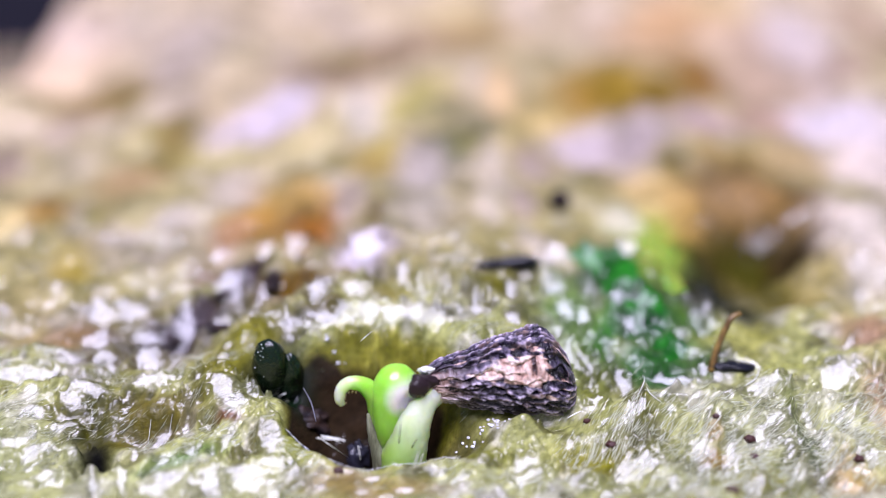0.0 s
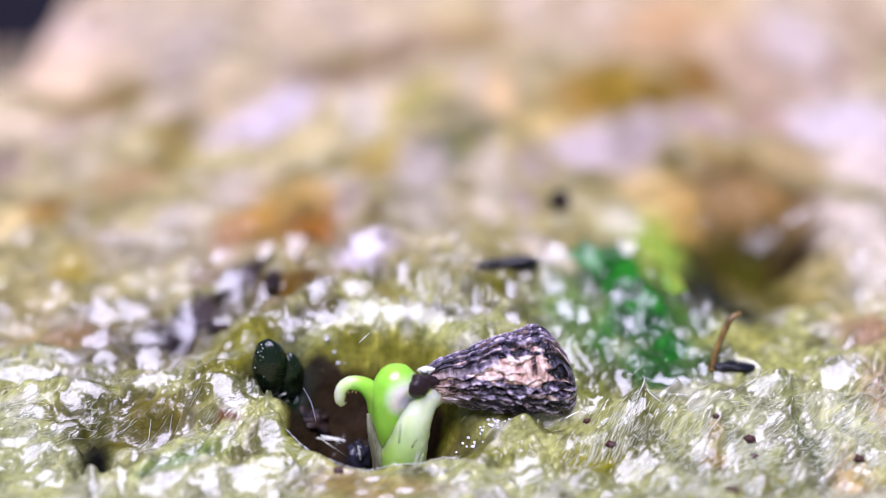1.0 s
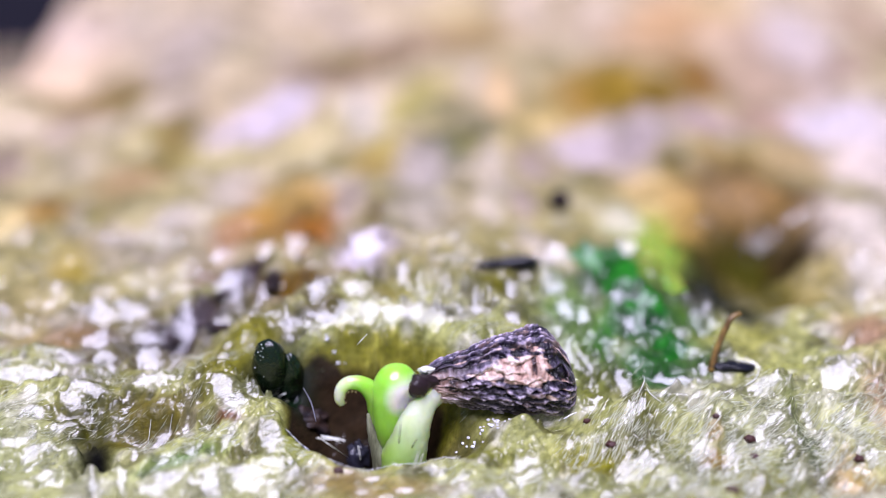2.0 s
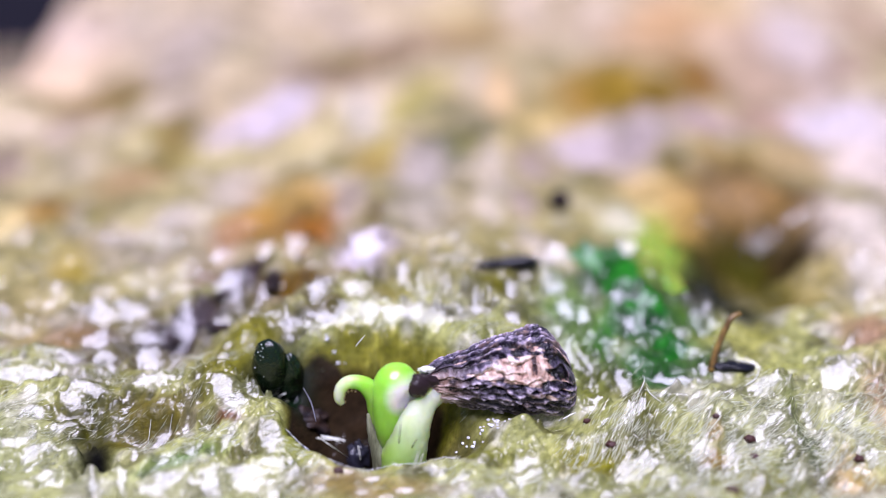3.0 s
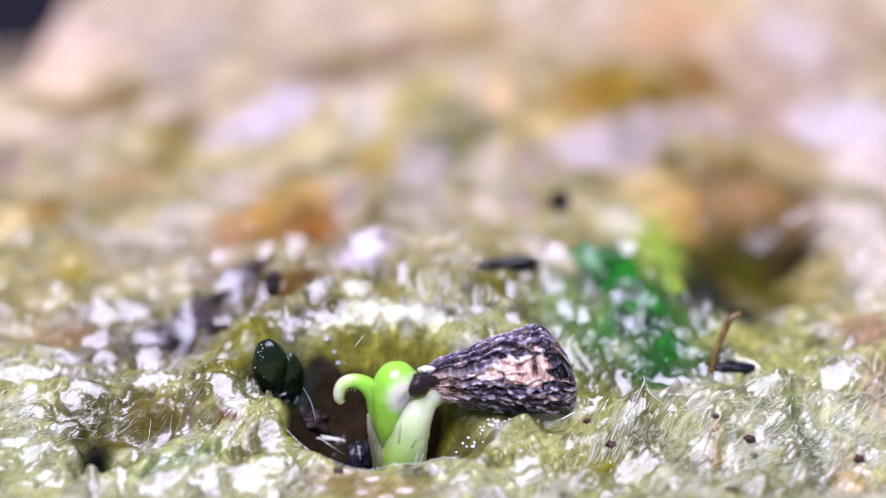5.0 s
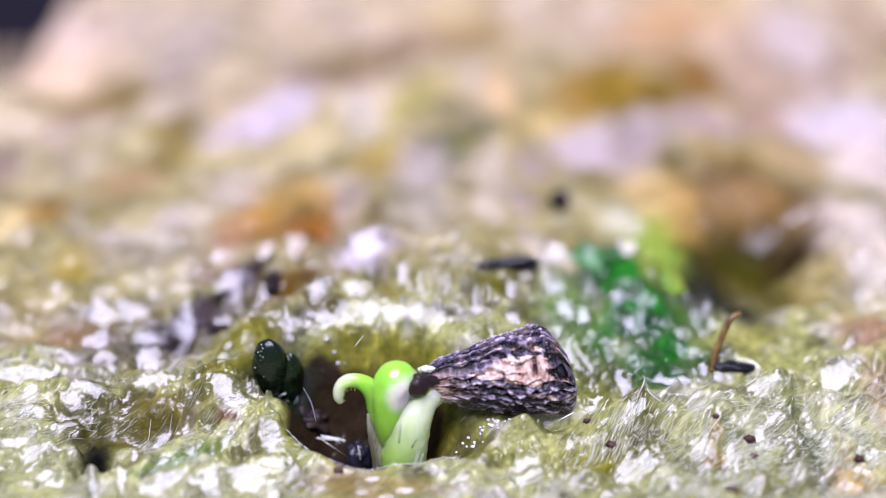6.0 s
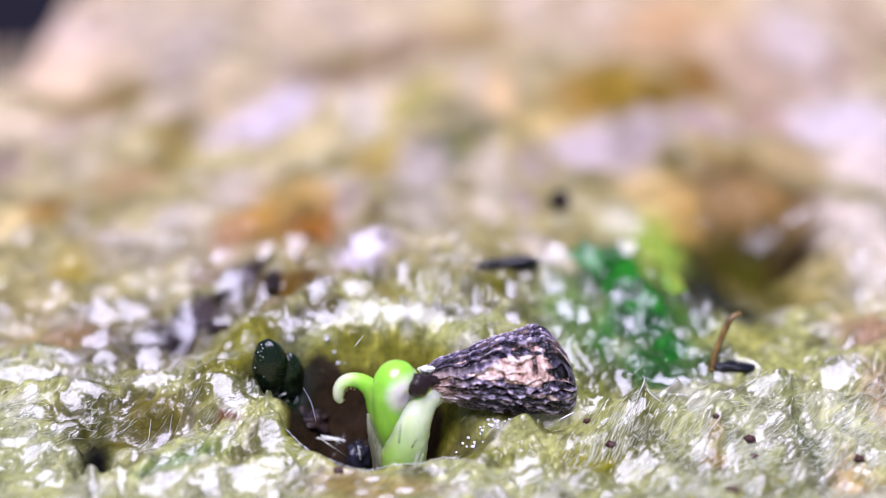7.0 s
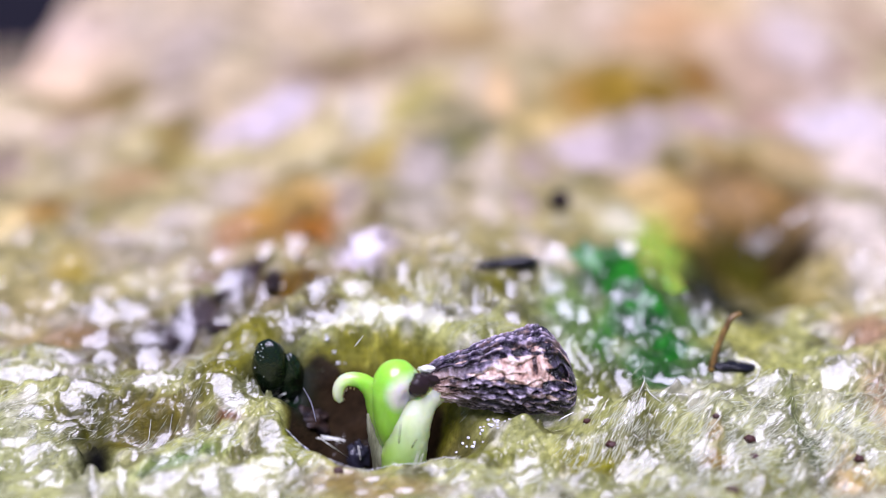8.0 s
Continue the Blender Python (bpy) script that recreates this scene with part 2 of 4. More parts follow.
stain_or_lighting(10.16, 52.54, 1.83, 2.72, (0.519, 0.318, 0.157), 0.8)
stain_or_lighting(12.22, 53.64, 1.24, 2.34, (0.586, 0.416, 0.197), 0.7)
stain_or_lighting(12.31, 47.91, 1.13, 3.35, (0.456, 0.318, 0.229), 0.7)
stain_or_lighting(14.29, 48.52, 1.18, 3.73, (0.519, 0.431, 0.405), 0.8)
stain_or_lighting(18.18, 50.97, 0.94, 1.72, (0.221, 0.133, 0.088), 1, 39)
stain_or_lighting(15.72, 46.24, 0.90, 1.39, (0.370, 0.260, 0.191), 0.7, -47)
stain_or_lighting(12.51, 45.43, 1.34, 2.15, (0.361, 0.260, 0.174), 0.7)
# broad lavender sheen, painted in
stain_or_lighting(13.83, 41.37, 1.89, 1.66, (0.634, 0.546, 0.583), 0.9)
stain_or_lighting(9.16, 40.50, 1.01, 1.05, (0.441, 0.306, 0.301), 0.7)
stain_or_lighting(6.74, 40.43, 1.07, 1.65, (0.327, 0.267, 0.249), 0.8)
stain_or_lighting(6.18, 39.06, 0.80, 1.03, (0.344, 0.275, 0.271), 0.7)
stain_or_lighting(7.44, 38.00, 0.52, 0.88, (0.118, 0.091, 0.013), 0.9)
stain_or_lighting(11.30, 41.59, 1.00, 1.30, (0.370, 0.231, 0.168), 0.7)
stain_or_lighting(9.46, 37.67, 1.14, 1.03, (0.314, 0.211, 0.066), 0.8)
stain_or_lighting(11.58, 38.54, 1.16, 1.29, (0.370, 0.260, 0.122), 0.7)
stain_or_lighting(13.97, 38.23, 1.12, 1.71, (0.684, 0.563, 0.502), 0.7)
stain_or_lighting(-12.41, 35.39, 0.74, 0.90, (0.242, 0.133, 0.021), 1)
stain_or_lighting(-13.27, 34.77, 0.55, 0.77, (0.684, 0.529, 0.236), 0.8)
stain_or_lighting(-10.77, 32.44, 0.56, 0.82, (0.256, 0.189, 0.016), 0.9)
stain_or_lighting(-11.07, 33.29, 0.50, 0.65, (0.416, 0.327, 0.092), 0.7)
stain_or_lighting(-11.52, 30.75, 0.86, 0.87, (0.318, 0.260, 0.096), 0.7)
stain_or_lighting(-9.94, 29.59, 0.64, 0.45, (0.208, 0.113, 0.021), 0.8)
stain_or_lighting(-8.67, 35.57, 1.23, 1.08, (0.441, 0.370, 0.163), 0.7)
stain_or_lighting(-6.50, 36.41, 0.93, 1.09, (0.529, 0.441, 0.361), 0.7)
stain_or_lighting(-8.15, 34.71, 0.72, 0.72, (0.529, 0.456, 0.383), 0.7)
stain_or_lighting(-4.98, 34.39, 1.25, 1.33, (0.388, 0.192, 0.023), 0.9, 37)
stain_or_lighting(-3.89, 33.79, 0.85, 1.22, (0.208, 0.074, 0.004), 1, 21)
stain_or_lighting(-6.28, 33.84, 0.61, 0.77, (0.344, 0.177, 0.073), 0.8)
stain_or_lighting(-4.54, 35.18, 0.90, 1.01, (0.416, 0.264, 0.063), 0.7)
stain_or_lighting(-3.84, 30.60, 0.96, 0.75, (0.109, 0.055, 0.004), 1)
stain_or_lighting(-5.31, 31.80, 0.35, 0.52, (0.022, 0.004, 0.004), 1)
stain_or_lighting(-4.41, 30.56, 0.78, 0.57, (0.123, 0.068, 0.004), 0.8)
stain_or_lighting(-7.48, 33.72, 0.54, 0.65, (0.361, 0.298, 0.191), 0.6)
stain_or_lighting(-6.67, 31.96, 0.52, 0.42, (0.231, 0.138, 0.084), 0.7)
stain_or_lighting(-6.50, 30.27, 0.49, 0.35, (0.109, 0.051, 0.004), 0.9, 34)
stain_or_lighting(-5.81, 31.50, 0.35, 0.75, (0.123, 0.100, 0.113), 0.7)
# highlight colour painted under the wet facet here
stain_or_lighting(-2.14, 32.00, 0.75, 0.75, (0.441, 0.370, 0.410), 0.8, 30)
stain_or_lighting(-2.83, 35.04, 0.45, 1.37, (0.344, 0.264, 0.210), 0.7)
stain_or_lighting(-1.99, 34.05, 0.27, 0.93, (0.177, 0.123, 0.042), 0.9)
stain_or_lighting(1.32, 35.28, 0.45, 1.30, (0.586, 0.492, 0.361), 0.8)
stain_or_lighting(-0.55, 34.63, 0.89, 1.65, (0.407, 0.352, 0.271), 0.7)
stain_or_lighting(0.63, 35.45, 0.42, 1.26, (0.327, 0.271, 0.147), 0.7)
stain_or_lighting(2.41, 35.42, 0.38, 0.86, (0.407, 0.306, 0.271), 0.7)
stain_or_lighting(1.48, 30.40, 0.95, 0.52, (0.113, 0.104, 0.004), 0.9)
stain_or_lighting(-0.84, 31.02, 0.97, 0.69, (0.242, 0.208, 0.053), 0.7)
stain_or_lighting(-3.29, 29.03, 0.80, 0.22, (0.104, 0.083, 0.021), 0.8, 22)
stain_or_lighting(-1.43, 29.87, 0.61, 0.36, (0.215, 0.183, 0.034), 0.7)
stain_or_lighting(4.38, 31.55, 0.80, 0.79, (0.004, 0.020, 0.004), 1)
stain_or_lighting(5.26, 30.95, 0.86, 0.82, (0.004, 0.048, 0.004), 1, -15)
stain_or_lighting(6.79, 32.87, 0.95, 1.70, (0.267, 0.370, 0.029), 1, -25)
stain_or_lighting(6.42, 34.29, 1.06, 1.13, (0.318, 0.393, 0.050), 0.9)
stain_or_lighting(6.46, 30.21, 1.17, 0.67, (0.100, 0.215, 0.023), 0.9, -51)
stain_or_lighting(4.35, 29.34, 0.38, 1.42, (0.004, 0.100, 0.004), 1, -18)
stain_or_lighting(5.30, 29.92, 0.72, 1.07, (0.004, 0.045, 0.004), 1, -28)
stain_or_lighting(6.01, 29.06, 0.85, 0.99, (0.020, 0.100, 0.017), 0.8, -34)
stain_or_lighting(5.35, 28.12, 0.73, 0.53, (0.006, 0.079, 0.006), 0.8)
stain_or_lighting(3.44, 29.69, 0.76, 1.71, (0.074, 0.183, 0.027), 0.7)
stain_or_lighting(10.98, 34.48, 0.89, 0.83, (0.149, 0.118, 0.092), 0.8)
# moss brown of the dip behind right, its shade painted in as near-black
stain_or_lighting(9.55, 34.38, 1.89, 2.36, (0.109, 0.072, 0.013), 0.9)
stain_or_lighting(8.96, 34.94, 1.58, 1.34, (0.100, 0.055, 0.004), 1, 32)
stain_or_lighting(9.98, 35.62, 1.49, 1.37, (0.177, 0.100, 0.023), 0.9)
stain_or_lighting(8.65, 36.29, 1.07, 1.16, (0.228, 0.138, 0.050), 0.8)
stain_or_lighting(7.82, 33.20, 0.70, 1.11, (0.048, 0.034, 0.004), 1)
stain_or_lighting(7.47, 31.52, 0.99, 1.21, (0.008, 0.009, 0.004), 1)
stain_or_lighting(9.12, 33.74, 1.02, 0.99, (0.034, 0.029, 0.004), 0.9)
stain_or_lighting(9.24, 33.29, 0.98, 0.70, (0.051, 0.048, 0.004), 0.9)
stain_or_lighting(10.42, 33.42, 0.72, 0.71, (0.037, 0.022, 0.004), 0.9, 25)
stain_or_lighting(7.34, 35.76, 0.64, 1.22, (0.344, 0.208, 0.047), 0.8)
stain_or_lighting(6.53, 36.27, 0.75, 1.01, (0.529, 0.370, 0.137), 0.7)
stain_or_lighting(5.46, 34.85, 0.52, 0.72, (0.586, 0.546, 0.383), 0.8)
stain_or_lighting(12.47, 33.45, 1.00, 1.77, (0.671, 0.574, 0.487), 0.7)
stain_or_lighting(9.89, 31.64, 0.81, 0.51, (0.344, 0.260, 0.073), 0.8)
stain_or_lighting(10.66, 31.99, 0.68, 0.46, (0.344, 0.279, 0.092), 0.7)
stain_or_lighting(11.36, 29.49, 0.67, 0.81, (0.352, 0.202, 0.118), 0.8)
stain_or_lighting(7.93, 29.17, 1.05, 0.59, (0.310, 0.302, 0.069), 0.8)
# near edge of the same dip, darkened likewise
stain_or_lighting(7.52, 30.82, 1.13, 0.57, (0.020, 0.020, 0.004), 0.9)
stain_or_lighting(9.29, 31.75, 0.81, 0.75, (0.075, 0.065, 0.007), 0.8)
stain_or_lighting(-8.84, 29.27, 2.91, 1.22, (0.123, 0.083, 0.050), 0.6, -12)
stain_or_lighting(-7.15, 29.75, 1.04, 0.65, (0.006, 0.004, 0.004), 1, 33)
stain_or_lighting(-6.87, 30.02, 1.05, 0.55, (0.068, 0.045, 0.056), 0.7, 34)
stain_or_lighting(-8.07, 27.55, 0.59, 0.35, (0.215, 0.208, 0.031), 0.7, 15)
stain_or_lighting(-10.26, 29.48, 1.07, 0.39, (0.267, 0.168, 0.063), 0.5)
stain_or_lighting(-4.55, 29.32, 0.93, 0.55, (0.128, 0.083, 0.056), 0.6, 18)
# stains round the hollow and on the near felt, some with shade painted in
stain_or_lighting(-9.90, 25.47, 1.78, 0.96, (0.407, 0.426, 0.197), 0.55)
stain_or_lighting(-6.11, 24.21, 2.50, 0.50, (0.441, 0.441, 0.236), 0.55)
stain_or_lighting(8.52, 25.98, 2.35, 1.45, (0.446, 0.456, 0.256), 0.5)
stain_or_lighting(5.27, 24.53, 1.60, 0.55, (0.397, 0.407, 0.168), 0.45)
stain_or_lighting(3.75, 27.36, 0.37, 0.96, (0.133, 0.143, 0.015), 0.8)
stain_or_lighting(-7.65, 26.44, 1.69, 0.48, (0.109, 0.079, 0.004), 0.9)
stain_or_lighting(-8.62, 26.32, 0.98, 0.55, (0.075, 0.072, 0.004), 0.85)
stain_or_lighting(-7.09, 26.51, 0.86, 0.29, (0.096, 0.079, 0.004), 0.8, 23)
# shade inside the hole, painted black over its lit back wall
stain_or_lighting(-8.54, 25.71, 0.42, 0.41, (0.004, 0.004, 0.004), 1)
stain_or_lighting(-5.54, 27.72, 0.84, 0.77, (0.165, 0.154, 0.008), 0.9, 42)
stain_or_lighting(-5.05, 28.40, 0.73, 0.61, (0.183, 0.171, 0.007), 0.9, 52)
stain_or_lighting(-5.00, 26.92, 0.42, 0.43, (0.128, 0.138, 0.013), 0.6)
stain_or_lighting(-5.33, 26.20, 0.33, 0.09, (0.133, 0.048, 0.004), 0.9)
stain_or_lighting(-3.72, 25.30, 0.45, 0.65, (0.235, 0.249, 0.013), 0.7, 16)
stain_or_lighting(-2.18, 24.50, 0.93, 0.50, (0.221, 0.149, 0.044), 0.7)
stain_or_lighting(-1.10, 24.16, 1.18, 0.42, (0.249, 0.177, 0.056), 0.7)
stain_or_lighting(3.75, 25.21, 0.82, 0.41, (0.189, 0.177, 0.004), 0.9)
stain_or_lighting(0.90, 25.34, 0.82, 0.23, (0.123, 0.128, 0.004), 0.7)
# the seed's shade on the bank, painted dark olive
stain_or_lighting(0.44, 26.48, 0.56, 0.39, (0.068, 0.065, 0.004), 0.8)
stain_or_lighting(4.95, 26.19, 0.37, 0.66, (0.123, 0.123, 0.004), 0.8, 28)
stain_or_lighting(3.83, 26.02, 0.83, 0.35, (0.177, 0.183, 0.050), 0.6)
stain_or_lighting(6.60, 25.76, 0.19, 0.23, (0.279, 0.133, 0.027), 0.5)
stain_or_lighting(6.52, 25.18, 0.27, 0.19, (0.327, 0.149, 0.004), 0.6)
stain_or_lighting(9.71, 24.58, 0.59, 0.68, (0.441, 0.267, 0.077), 0.6)
stain_or_lighting(7.34, 24.31, 0.79, 0.53, (0.177, 0.171, 0.008), 0.7)
stain_or_lighting(8.89, 25.69, 0.19, 0.95, (0.075, 0.104, 0.031), 0.7, 14)
stain_or_lighting(8.69, 26.82, 0.23, 0.72, (0.154, 0.177, 0.036), 0.6)
stain_or_lighting(11.03, 27.00, 0.43, 0.98, (0.446, 0.310, 0.197), 0.6)
stain_or_lighting(-6.27, 25.11, 0.83, 0.22, (0.075, 0.183, 0.023), 0.7, 23)
stain_or_lighting(5.95, 28.06, 1.03, 0.40, (0.013, 0.075, 0.007), 0.8)
stain_or_lighting(8.72, 28.07, 0.88, 0.31, (0.279, 0.286, 0.056), 0.6)

# wet facets
gleam(-5.15, 32.70, 0.30, 0.41)
gleam(-4.30, 32.51, 0.29, 0.44)
gleam(-6.04, 31.29, 0.58, 0.45, 57)
gleam(-6.06, 29.82, 0.53, 0.30, 52)
gleam(-8.51, 30.58, 0.53, 0.39)
gleam(-9.40, 30.40, 0.34, 0.37)
gleam(-7.03, 30.15, 0.40, 0.40)
gleam(-4.94, 30.43, 0.23, 0.37)
gleam(-5.12, 29.61, 0.15, 0.23)
gleam(-6.58, 33.16, 0.23, 0.28)
gleam(-9.10, 29.17, 0.51, 0.31)
gleam(-8.09, 29.64, 0.43, 0.25)
gleam(-7.02, 29.95, 0.37, 0.34)
gleam(-9.94, 28.42, 0.59, 0.25)
gleam(-8.79, 28.25, 0.35, 0.53)
gleam(-7.75, 28.66, 0.51, 0.45)
gleam(-10.25, 27.85, 0.49, 0.31)
gleam(-10.92, 27.73, 0.49, 0.40)
gleam(-9.24, 27.86, 0.44, 0.22)
gleam(-8.82, 27.07, 0.86, 0.26, -11)
gleam(-7.52, 27.23, 0.66, 0.21, 17)
gleam(-9.26, 26.81, 0.37, 0.22)
gleam(-7.52, 30.33, 0.22, 0.23)
gleam(-2.33, 29.87, 0.48, 0.43, 22)
gleam(-3.35, 29.53, 0.36, 0.37)
gleam(-1.12, 30.78, 0.22, 0.35)
gleam(0.09, 30.33, 0.20, 0.58)
gleam(-0.06, 29.94, 0.15, 0.46)
gleam(-0.60, 30.13, 0.14, 0.37)
gleam(0.55, 29.99, 0.18, 0.23)
gleam(-2.18, 32.05, 0.51, 0.47, 21)
gleam(-4.12, 28.81, 0.49, 0.24, -22)
gleam(-3.60, 28.80, 0.88, 0.19)
gleam(-2.72, 28.85, 0.74, 0.25)
gleam(-1.91, 28.97, 0.48, 0.39, -41)
gleam(-1.25, 28.93, 0.59, 0.30)
gleam(-0.58, 28.93, 0.59, 0.30)
gleam(-0.13, 29.01, 0.27, 0.29)
gleam(-2.15, 29.39, 0.21, 0.18)
gleam(3.20, 32.44, 0.47, 0.64)
gleam(3.02, 31.15, 0.35, 0.60)
gleam(2.30, 31.15, 0.28, 0.58)
gleam(1.86, 30.34, 0.15, 0.28)
gleam(1.28, 29.21, 0.15, 0.35, -35)
gleam(1.78, 28.79, 0.20, 0.16, -42)
gleam(0.84, 29.32, 0.12, 0.41)
gleam(0.46, 29.42, 0.12, 0.45)
gleam(1.22, 29.63, 0.09, 0.34)
gleam(-0.57, 28.62, 0.13, 0.08)
gleam(1.25, 28.11, 0.14, 0.30)
gleam(4.01, 30.79, 0.31, 0.58)
gleam(3.83, 29.53, 0.24, 0.99)
gleam(3.20, 28.74, 0.27, 0.56)
gleam(3.29, 29.77, 0.24, 0.63)
gleam(4.75, 30.56, 0.20, 0.35)
gleam(5.19, 29.59, 0.34, 0.37, 51)
gleam(5.25, 28.90, 0.18, 0.22)
gleam(4.30, 28.54, 0.18, 0.36)
gleam(3.76, 28.28, 0.38, 0.69)
gleam(5.38, 32.97, 0.33, 0.41)
gleam(4.26, 32.47, 0.26, 0.35)
gleam(7.11, 29.98, 0.34, 0.68)
gleam(6.06, 27.78, 0.73, 0.11, -5)
gleam(7.69, 28.09, 0.40, 0.15, -22)
gleam(6.74, 28.01, 0.18, 0.18)
gleam(4.66, 27.72, 0.26, 0.26)
gleam(-5.39, 26.78, 0.72, 0.39, -23)
gleam(-4.81, 26.95, 0.29, 0.19, -17)
gleam(-6.19, 26.74, 0.37, 0.14, -23)
gleam(-5.78, 26.15, 0.21, 0.20, -24)
gleam(-6.36, 26.21, 0.20, 0.11)
gleam(-6.93, 26.20, 0.35, 0.22, 33)
gleam(-6.07, 25.39, 0.22, 0.19, 45)
gleam(-5.58, 25.36, 0.12, 0.18)
gleam(-5.23, 25.83, 0.11, 0.50, -28)
gleam(-4.20, 25.51, 0.33, 0.72, 23)
gleam(-4.72, 24.64, 0.53, 0.51)
gleam(-3.80, 24.70, 0.54, 0.38)
gleam(-5.48, 24.44, 0.37, 0.46)
gleam(-8.99, 25.49, 0.34, 0.24, -34)
gleam(-9.76, 25.47, 0.48, 0.17, 29)
gleam(-9.30, 24.69, 0.44, 0.25, 30)
gleam(-8.18, 24.31, 0.81, 0.13, -74)
gleam(-6.55, 24.43, 0.58, 0.25, 30)
gleam(-6.77, 25.05, 0.41, 0.15, 45)
gleam(-10.33, 25.67, 0.42, 0.19, 29)
gleam(-9.40, 26.15, 0.37, 0.16, 28)
gleam(-10.14, 26.44, 0.40, 0.19, 23)
gleam(-7.57, 24.50, 0.48, 0.15, -74)
gleam(-6.20, 27.33, 0.17, 0.22)
gleam(3.92, 26.93, 0.23, 0.14, 23)
gleam(4.71, 26.35, 0.20, 0.28, 29)
gleam(4.66, 25.06, 0.91, 0.42, 36)
gleam(4.03, 24.24, 0.47, 0.26, 23)
gleam(3.11, 25.69, 0.22, 0.16)
gleam(3.41, 24.50, 0.35, 0.27)
gleam(2.03, 24.80, 0.47, 0.65, -23)
gleam(1.13, 24.08, 0.39, 0.26)
gleam(2.33, 25.45, 0.19, 0.22, -16)
gleam(0.08, 24.12, 0.32, 0.21)
gleam(5.69, 26.48, 0.20, 0.22, 34)
gleam(6.19, 25.31, 0.33, 0.35)
gleam(5.39, 25.95, 0.20, 0.10, 33)
gleam(6.90, 25.38, 0.19, 0.34, -23)
gleam(7.03, 25.15, 0.19, 0.25)
gleam(8.12, 27.22, 0.64, 0.28, 15)
gleam(9.09, 26.51, 0.13, 0.32)
gleam(8.92, 25.07, 0.13, 0.98, 18)
gleam(8.43, 24.68, 0.19, 0.39, -30)
gleam(10.06, 27.58, 0.61, 0.50)
gleam(10.04, 26.48, 0.46, 0.14, 23)
gleam(9.32, 25.67, 0.21, 0.20, 24)
gleam(8.16, 26.08, 0.54, 0.23, 28)
gleam(6.27, 24.89, 0.20, 0.21, 34)
gleam(7.32, 26.12, 0.42, 0.14, 23)
gleam(10.30, 25.38, 0.27, 0.22)
gleam(7.74, 25.79, 0.19, 0.26)
gleam(6.31, 26.81, 0.35, 0.13, 23)
gleam(7.14, 26.82, 0.35, 0.13, 23)
gleam(7.27, 24.24, 0.39, 0.21, 59)
gleam(5.23, 24.26, 0.32, 0.26)
gleam(8.39, 25.38, 0.14, 0.31, -23)
gleam(1.97, 26.72, 0.10, 0.26)


def scatter(count, x0, x1, y0, y1, small, large, seed, lie=52.0, slim=1.0):
    """Many little wet facets over a stretch of the mat."""
    rng = np.random.RandomState(seed)
    for _ in range(count):
        r = rng.uniform(small, large)
        gleam(rng.uniform(x0, x1), rng.uniform(y0, y1), r * rng.uniform(1.2, 2.0) / slim, r * rng.uniform(0.45, 0.8) * slim, lie + rng.normal(0, 14))


scatter(14, -11.2, -5.1, 27.4, 31.0, 0.10, 0.22, 1, 12.0)
scatter(16, -2.0, 2.4, 29.2, 32.3, 0.08, 0.2, 2, 80.0)
scatter(60, 3.6, 11.3, 23.6, 27.3, 0.05, 0.2, 3, 40.0, 0.6)
scatter(16, -10.3, -3.2, 23.6, 26.3, 0.06, 0.2, 4)
scatter(8, 6.3, 11.9, 27.4, 30.7, 0.12, 0.3, 5)
scatter(16, -4.1, 2.2, 23.6, 24.8, 0.08, 0.24, 8, 20.0)


def pit(x, y):
    """0 outside the hollow in which the seed sprouts, 1 on its floor."""
    u, v = (x + 1.72) / 2.40, (y - 26.95) / 1.88
    r = (np.abs(u) ** 2.4 + np.abs(v) ** 2.4) ** (1 / 2.4) + 0.12 * perlin(x * 0.9, y * 0.9, 71)
    return 1 - step(0.45, 1.06, r)


def bend(x, width):
    """A smooth kink at 0: nothing before it, a slope of one after it."""
    return width * np.logaddexp(0, x / width)


def terrain(x, y):
    """The mat's broad form: a level front, a steep rise, a nearly level back, mounds and dips, and the hollow."""
    bank = np.exp(-((x + 1.2) / 4.2) ** 4)
    z = -0.45 + 0.70 * bend(y - 25.1, 0.3) - 0.24 * bend(y - 66, 4.0)
    z = z - bank * 0.56 * bend(y - 28.6, 0.5) - (1 - bank) * (0.55 * bend(y - 26.5, 0.4) - 0.15 * bend(y - 31, 0.8) + 0.16 * bend(y - 36, 1.0))
    for cx, cy, rx, ry, h in SWELLS:
        z = z + h * np.exp(-((x - cx) / rx) ** 2 - ((y - cy) / ry) ** 2)
    return z - 2.0 * pit(x, y)


